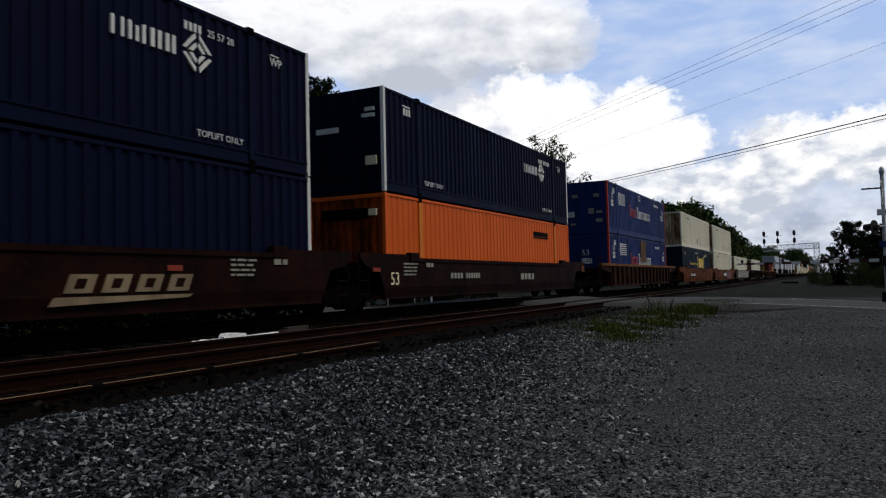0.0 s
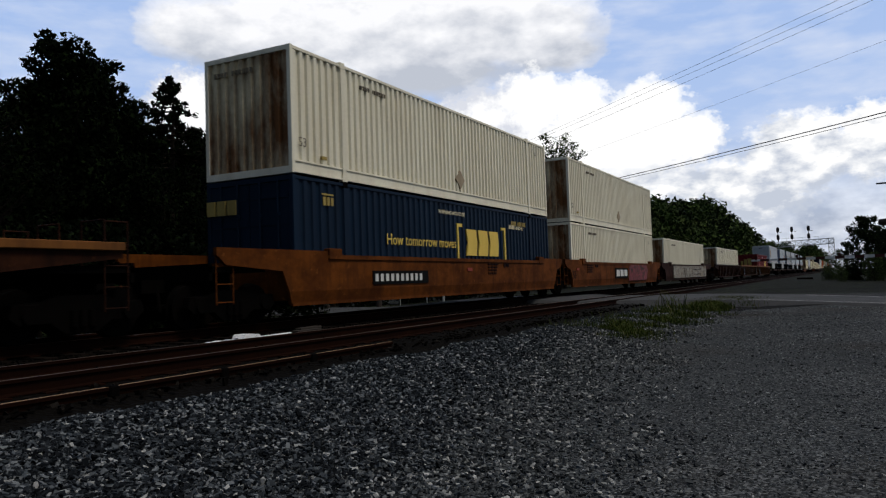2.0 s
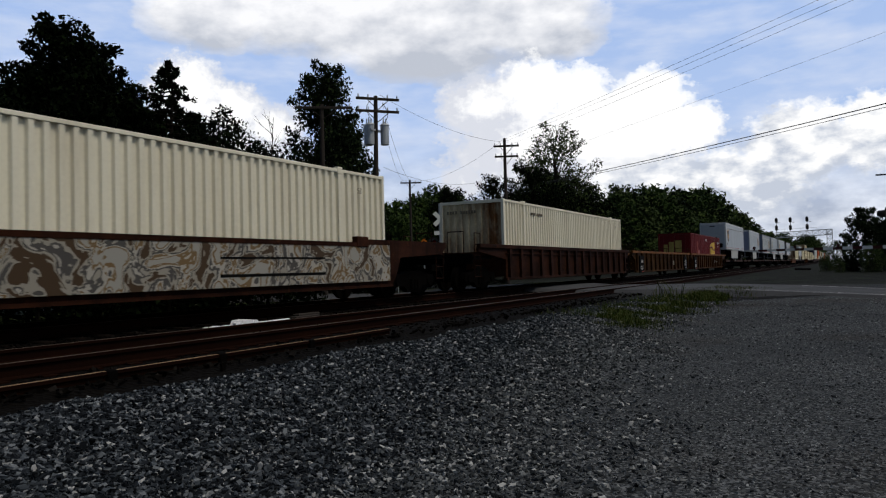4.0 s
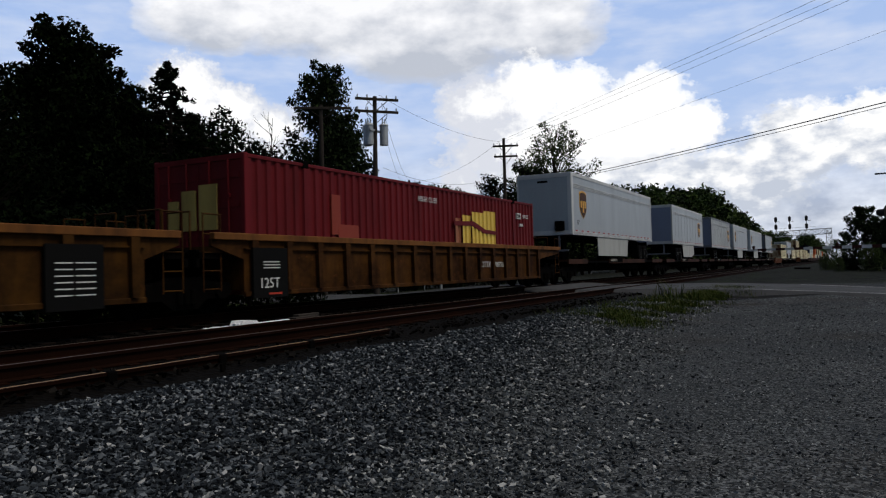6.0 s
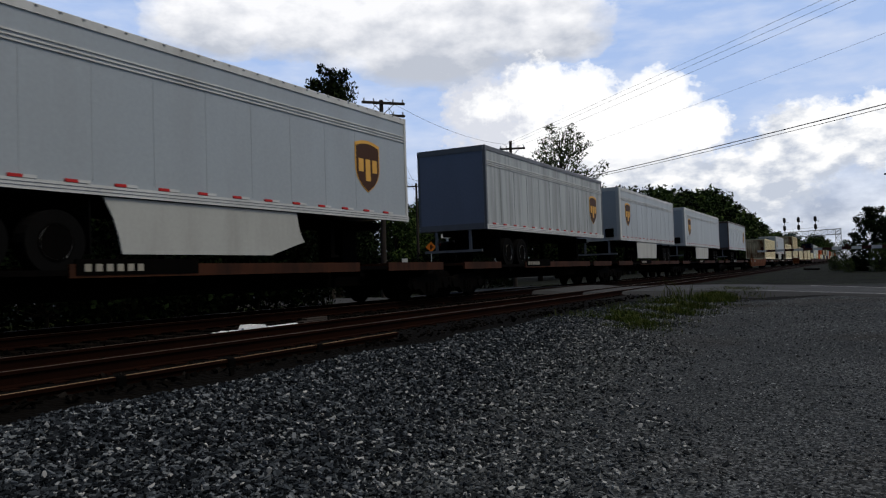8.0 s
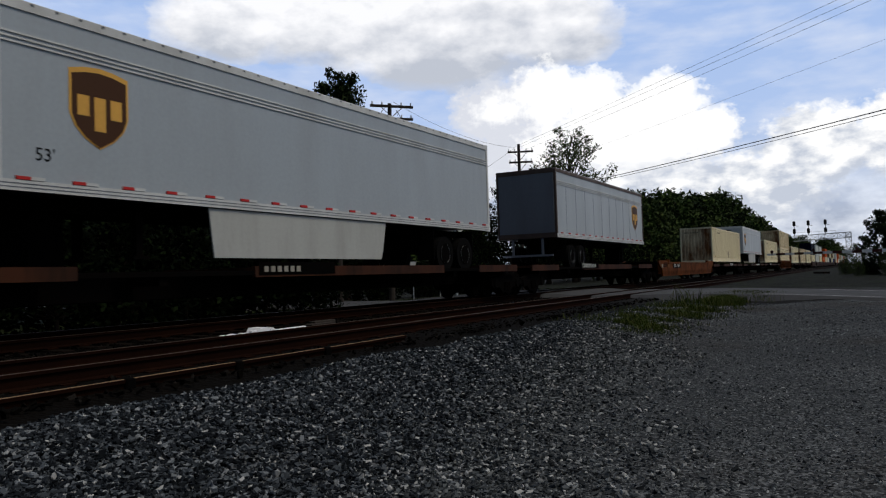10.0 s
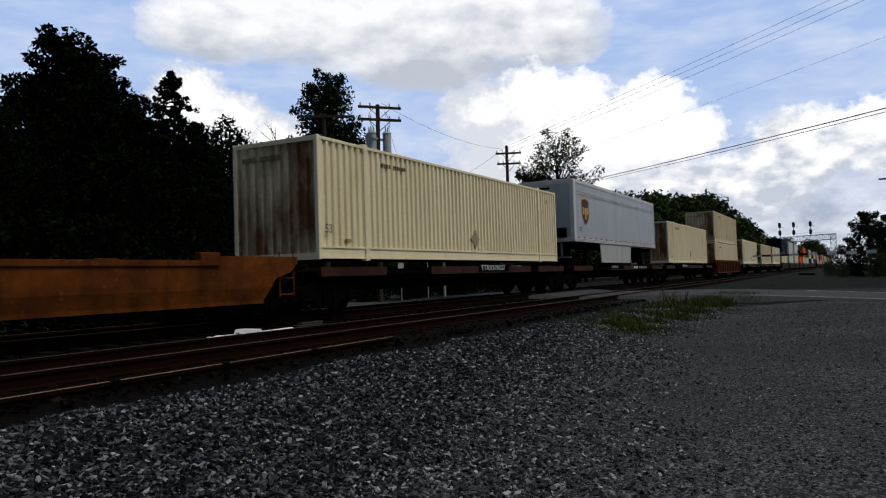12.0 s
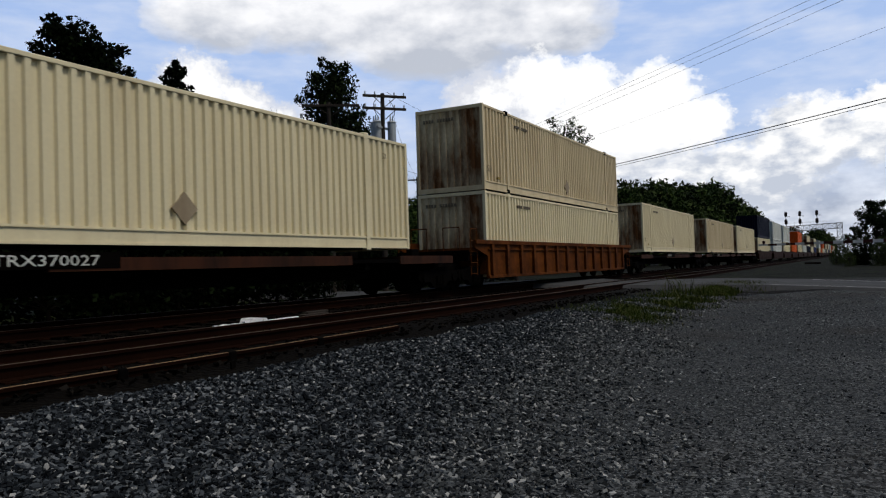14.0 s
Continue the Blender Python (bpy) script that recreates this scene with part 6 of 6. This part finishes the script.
bm = bmesh.new()
lattice_beam(bm, (0, LEG, -0.6), (0, LEG, 8.0), (0.9, 1.15), 8)
part("leg", bm, GALV, bridge)
bm = bmesh.new()
lattice_beam(bm, (0, LEG - 0.4, 7.35), (0, FAR_END, 7.0), (0.9, 1.25), 9)
part("truss", bm, GALV, bridge)
bm = bmesh.new()
for y in np.linspace(LEG + 2.6, FAR_END - 0.4, 6):
    cyl(bm, (-0.45, y, 7.7), (-0.45, y, 8.5), 0.025, n=5)
cyl(bm, (-0.45, LEG + 2.6, 8.5), (-0.45, FAR_END - 0.4, 8.35), 0.025, n=5)
part("walkway_rail", bm, GALV, bridge)
for y in (13.3, 10.3, 6.75):
    bm = bmesh.new()
    cyl(bm, (-0.4, y, 7.6), (-0.4, y, 11.0), 0.06, n=8)
    head = part("signal_post", bm, DARKMETAL, bridge)
    for z in (8.7, 10.5):
        bm = boxes((-0.75, -0.45, y - 0.32, y + 0.32, z - 0.62, z + 0.62), bevel=0.2)
        part("signal_head", bm, DARKMETAL, head, "black signal head")
    bm = boxes((-0.6, -0.4, y - 0.9, y - 0.3, 9.9, 9.98))
    part("step", bm, DARKMETAL, head)

cabinet = thing("relay_cabinet", "small white trackside relay cabinet", "cabinet")
cabinet.matrix_basis = pose(150, 1.0, 0)
part("case", boxes((-0.5, 0.5, -0.5, 0.5, -0.4, 1.5), bevel=0.03), WHITE, cabinet)
part("cap", boxes((-0.56, 0.56, -0.56, 0.56, 1.5, 1.6)), GALV, cabinet)
marker = thing("signal_post", "slim trackside post with a dark signal head", "signal")
marker.matrix_basis = pose(120, -0.55, 0)
bm = bmesh.new()
cyl(bm, (0, 0, -0.5), (0, 0, 2.8), 0.06, n=8)
part("post", bm, GALV, marker)
part("signal_head", boxes((-0.15, 0.15, -0.25, 0.25, 2.4, 3.0), bevel=0.08), DARKMETAL, marker)


# ---- scattered trackside things ----
litter = thing("plastic_litter", "torn white plastic debris lying between the tracks", "litter")
litter.matrix_basis = pose(10.4, 9.75, -0.2)
bm = bmesh.new()
prism(bm, [(-0.1, 0.0), (0.32, 0.0), (0.34, 0.07), (0.2, 0.12), (-0.02, 0.12)], -0.12, 0.16)
part("casing", bm, LITTER, litter)
bm = bmesh.new()
cyl(bm, (0.3, -0.14, 0.05), (0.3, 0.1, 0.05), 0.06, n=16)
part("roller", bm, LITTER, litter)
bm = boxes((0.45, 1.5, -0.1, 0.0, 0.0, 0.05), bevel=0.01)
bm.transform(Matrix.Rotation(radians(6), 4, "Z"))
part("strip", bm, LITTER, litter)
rr = random.Random(9)
for i in range(14):
    x, y = rr.uniform(-0.85, 0.0), rr.uniform(-0.22, 0.15)
    s = rr.uniform(0.04, 0.11)
    bm = boxes((-s, s, -s * 0.6, s * 0.6, 0, s * rr.uniform(0.3, 0.8)))
    for v in bm.verts:
        v.co += Vector((rr.uniform(-1, 1), rr.uniform(-1, 1), rr.uniform(-0.5, 0.5))) * s * 0.3
    part("scrap", bm, LITTER, litter).matrix_local = pose(x, y, 0.0, 0, 0, rr.uniform(0, 180))
plank = thing("broken_plank", "weathered broken plank lying between the tracks", "plank")
plank.matrix_basis = pose(12.6, 10.0, -0.2, 0, 0, 5)
part("board", boxes((-0.45, 0.45, -0.1, 0.1, 0, 0.06), (-0.2, 0.6, 0.0, 0.16, 0.05, 0.1), bevel=0.01), WOODPOLE, plank)

loose = thing("loose_rail", "rusty old rail lying along the tie ends", "rail", kind="structure")
loose.matrix_basis = pose(0, 6.66, -0.372)
lr = new("rail", rail_mesh("rail", -8, 10.6, RAIL, LOOSE))
lr.parent = loose
for x in (3.6, 5.22, 6.78, 8.5):
    part("joint_clamp", boxes((x - 0.06, x + 0.06, -0.06, 0.06, 0.0, 0.18), bevel=0.015), BLACK, loose)
heap = thing("timber_offcuts", "old ties and a bar lying on the bank", "timber")
heap.matrix_basis = pose(92, 3.6, -0.25, 0, 0, 25)
part("tie", boxes((-1.3, 1.3, -0.12, 0.12, 0, 0.2)), TIE, heap)
part("tie", boxes((-0.9, 1.6, 0.2, 0.42, 0, 0.2)), TIE, heap)


# ---- stones, grass, ties ----
CUBE = np.array([(-1, -1, -1), (1, -1, -1), (1, 1, -1), (-1, 1, -1), (-1, -1, 1), (1, -1, 1), (1, 1, 1), (-1, 1, 1)], float)
CUBE_F = np.array([(0, 3, 2, 1), (4, 5, 6, 7), (0, 1, 5, 4), (1, 2, 6, 5), (2, 3, 7, 6), (3, 0, 4, 7)])


PEBBLE = np.array([(-1, -0.6, -0.7), (1, -0.8, -0.7), (0.7, 0.9, -0.7), (-0.9, 0.8, -0.7), (0.1, 0, 1)], float)
PEBBLE_F = np.array([(0, 1, 4), (1, 2, 4), (2, 3, 4), (3, 0, 4)])


def stones(name, label, material, x, y, r, rng, lift=0.3, flat=0.5, base=None, shape=CUBE, faces=CUBE_F[1:]):
    """Crushed stones as jittered, turned blocks, joined into one sheet of stuff."""
    n = len(x)
    m = len(shape)
    p = shape[None] * (0.62 + 0.5 * rng.random((n, m, 1))) + rng.normal(scale=0.16, size=(n, m, 3))
    p *= np.stack([r * (0.9 + 0.8 * rng.random(n)), r * (0.55 + 0.4 * rng.random(n)), r * flat * (0.7 + 0.5 * rng.random(n))], 1)[:, None, :]
    q = rng.normal(size=(n, 4)) * (0.24, 0.24, 1.0, 1.0)
    q /= np.linalg.norm(q, axis=1)[:, None]
    a, b, c, d = q[:, 3], q[:, 0], q[:, 1], q[:, 2]
    M = np.stack([1 - 2 * (c * c + d * d), 2 * (b * c - d * a), 2 * (b * d + c * a), 2 * (b * c + d * a), 1 - 2 * (b * b + d * d), 2 * (c * d - b * a), 2 * (b * d - c * a), 2 * (c * d + b * a), 1 - 2 * (b * b + c * c)], 1).reshape(n, 3, 3)
    p = np.einsum("nij,nkj->nki", M, p)
    z = ground_z(x, y) if base is None else base
    z = z + np.array([noise.noise((u * 0.5, v * 0.5, 0)) * 0.05 + noise.noise((u * 1.7, v * 1.7, 3)) * 0.025 for u, v in zip(x, y)]) * (1 - step(6.0, 6.6, y))
    p += np.stack([x, y, z + r * lift], 1)[:, None, :]
    f = faces[None] + m * np.arange(n)[:, None, None]
    ob = new(name, mesh_np(name, p.reshape(-1, 3), f.reshape(-1, faces.shape[1]), material))
    return tagged(ob, label, kind="stuff")


rng = np.random.default_rng(3)


def strewn(n, x0, x1, y0, y1, power=1.0):
    return x0 + (x1 - x0) * rng.random(n) ** power, y0 + (y1 - y0) * rng.random(n)


# coarse ballast bank beside the tracks, thickest near the lot's edge
x, y = strewn(170000, 2.0, 27.0, 0.6, 6.15, 1.6)
edge = np.minimum(3.15 + (x - 5.0) * 0.18, 5.2) + 0.7 * np.array([noise.noise((u * 0.6, v * 0.6, 5)) for u, v in zip(x, y)])
keep = (x > y * 0.62 - 0.5) & (y > edge - 2.4 * rng.random(len(x)) ** 2.6) & (y < 5.95 + 0.14 * rng.random(len(x)) + 0.1 * np.sin(x * 1.7))
x, y = x[keep], y[keep]
r = 0.009 + 0.014 * rng.random(len(x)) ** 1.7
fringe = y < np.minimum(3.15 + (x - 5.0) * 0.18, 5.2) + 0.35 * rng.normal(size=len(x))
for name, label, skin, sel in (("ballast_stones", "coarse grey crushed-stone ballast", STONE, ~fringe), ("spilled_stones", "paler loose stones spread out from the ballast", PALESTONE, fringe)):
    stones(name, label, skin, x[sel], y[sel], r[sel], rng, 0.2 + 0.7 * rng.random(int(sel.sum())))
# finer gravel over the lot
x, y = strewn(110000, 3.5, 27.0, -2.6, 5.6, 1.7)
edge = np.minimum(3.15 + (x - 5.0) * 0.18, 5.2)
keep = (y < edge + 1.5 * rng.random(len(x)) ** 1.6) & (y > -0.085 * x - 0.6)
x, y = x[keep], y[keep]
clump = np.array([noise.noise((u * 0.35, v * 0.35, 8)) for u, v in zip(x, y)])
keep = rng.random(len(x)) < 0.7 + 1.0 * clump
x, y = x[keep], y[keep]
r = 0.0075 + 0.0125 * rng.random(len(x)) ** 2.2
stones("lot_gravel", "fine loose gravel on the lot", FINESTONE, x, y, r, rng, 0.2, shape=PEBBLE, faces=PEBBLE_F)
x, y = strewn(420, 3.0, 24.0, -2.5, 3.5, 1.2)
r = 0.01 + 0.009 * rng.random(len(x))
stones("lot_clods", "scattered dark clods on the lot", CLOD, x, y, r, rng, 0.3)
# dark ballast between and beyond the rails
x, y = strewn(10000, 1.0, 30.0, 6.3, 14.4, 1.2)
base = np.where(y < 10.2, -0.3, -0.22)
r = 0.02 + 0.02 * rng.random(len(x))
stones("track_ballast", "near-black ballast between the rails", DARKSTONE, x, y, r, rng, 0.2, base=base)
x, y = strewn(3000, 6.0, 34.0, 14.2, 17.0, 1.0)
r = 0.025 + 0.02 * rng.random(len(x))
stones("far_ballast", "grey ballast beyond the main track", STONE, x, y, r, rng, 0.2)


def tufts(name, label, x, y, h, rng, material=GRASS, width=0.012):
    """Bent blades of grass, three narrow quads each."""
    n = len(x)
    a = rng.random(n) * 6.283
    bend = (0.25 + 0.5 * rng.random(n)) * h
    d = np.stack([np.cos(a), np.sin(a), np.zeros(n)], 1)
    s = np.stack([-np.sin(a), np.cos(a), np.zeros(n)], 1) * width
    p0 = np.stack([x, y, ground_z(x, y)], 1)
    rows = []
    for k, wk in ((0.0, 1.0), (0.5, 0.8), (0.85, 0.45), (1.0, 0.06)):
        c = p0 + d * (bend * k * k)[:, None] + np.stack([np.zeros(n), np.zeros(n), h * k * (1 - 0.15 * k)], 1)
        rows += [c - s * wk, c + s * wk]
    p = np.stack(rows, 1)
    f = np.array([(0, 1, 3, 2), (2, 3, 5, 4), (4, 5, 7, 6)])[None] + 8 * np.arange(n)[:, None, None]
    return tagged(new(name, mesh_np(name, p.reshape(-1, 3), f.reshape(-1, 4), material)), label, kind="stuff")


n = 34000
u = rng.random(n)
x = 16.0 + 14.5 * u + rng.normal(scale=0.4, size=n)
y = 4.75 - 1.0 * u + rng.normal(scale=0.55, size=n)
patch = np.array([noise.noise((a * 0.9, b * 0.9, 2)) for a, b in zip(x, y)])
keep = patch > -0.08 + 0.3 * rng.random(n)
x, y = x[keep], y[keep]
tufts("grass_patch", "patch of yellow-green grass on the gravel", x, y, (0.05 + 0.2 * rng.random(len(x)) ** 1.5) * (0.6 + 0.9 * u[keep]), rng, width=0.007)
x, y = 24.2 + rng.normal(scale=0.6, size=70), 4.75 + rng.normal(scale=0.32, size=70)
tufts("tall_weeds", "tall thin weeds standing in the grass", x, y, 0.25 + 0.7 * rng.random(70) ** 2, rng, width=0.014)
x, y = strewn(5000, 5, 60, 17.0, 24, 1.0)
tufts("verge_grass", "rough green grass verge beyond the tracks", x, y, 0.04 + 0.12 * rng.random(len(x)), rng, VERGE, 0.03)

def ties(track, x0, x1, top):
    """Sleepers under a track: each its own piece where it can be told apart, then joined."""
    bm = boxes((-0.115, 0.115, -1.3, 1.3, -0.19, -0.012), bevel=0.012)
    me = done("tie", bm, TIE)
    k = random.Random(4)
    x = x0
    while x < 48:
        if not ROAD0 - 0.3 < x < ROAD1 + 0.3:
            o = new("tie", me)
            o.parent, o.matrix_local = track, pose(x, k.uniform(-0.05, 0.05), k.uniform(-0.012, 0.0), 0, 0, k.uniform(-1.5, 1.5))
        x += 0.54
    bm = bmesh.new()
    while x < x1:
        box(bm, x - 0.115, x + 0.115, -1.3, 1.3, -0.19, -0.015)
        x += 0.54
    tagged(part("tie", bm, TIE, track), "far ties of the track", kind="stuff")
    pm = done("tie_plate", boxes((-0.09, 0.09, -0.17, 0.17, -0.012, 0.006)), RAIL)
    sp = bmesh.new()
    for sx in (-0.05, 0.05):
        for sy in (-0.085, 0.085):
            box(sp, sx - 0.012, sx + 0.012, sy - 0.02, sy + 0.02, 0.0, 0.035)
    x = x0
    for i in range(40):
        for side in (-0.7525, 0.7525):
            o = new("tie_plate", pm)
            o.parent, o.matrix_local = track, pose(x + 2.16, side, 0)
        x += 0.54


ties(siding, -3, 180, -0.1)
ties(main_track, -3, 180, 0.0)


def motions():
    for ob, start in MOVING:
        base = ob.matrix_basis.copy()
        walk(ob, [(t, Matrix.Translation((start - travelled(t), 0, 0)) @ base) for t in range(15)])


motions()
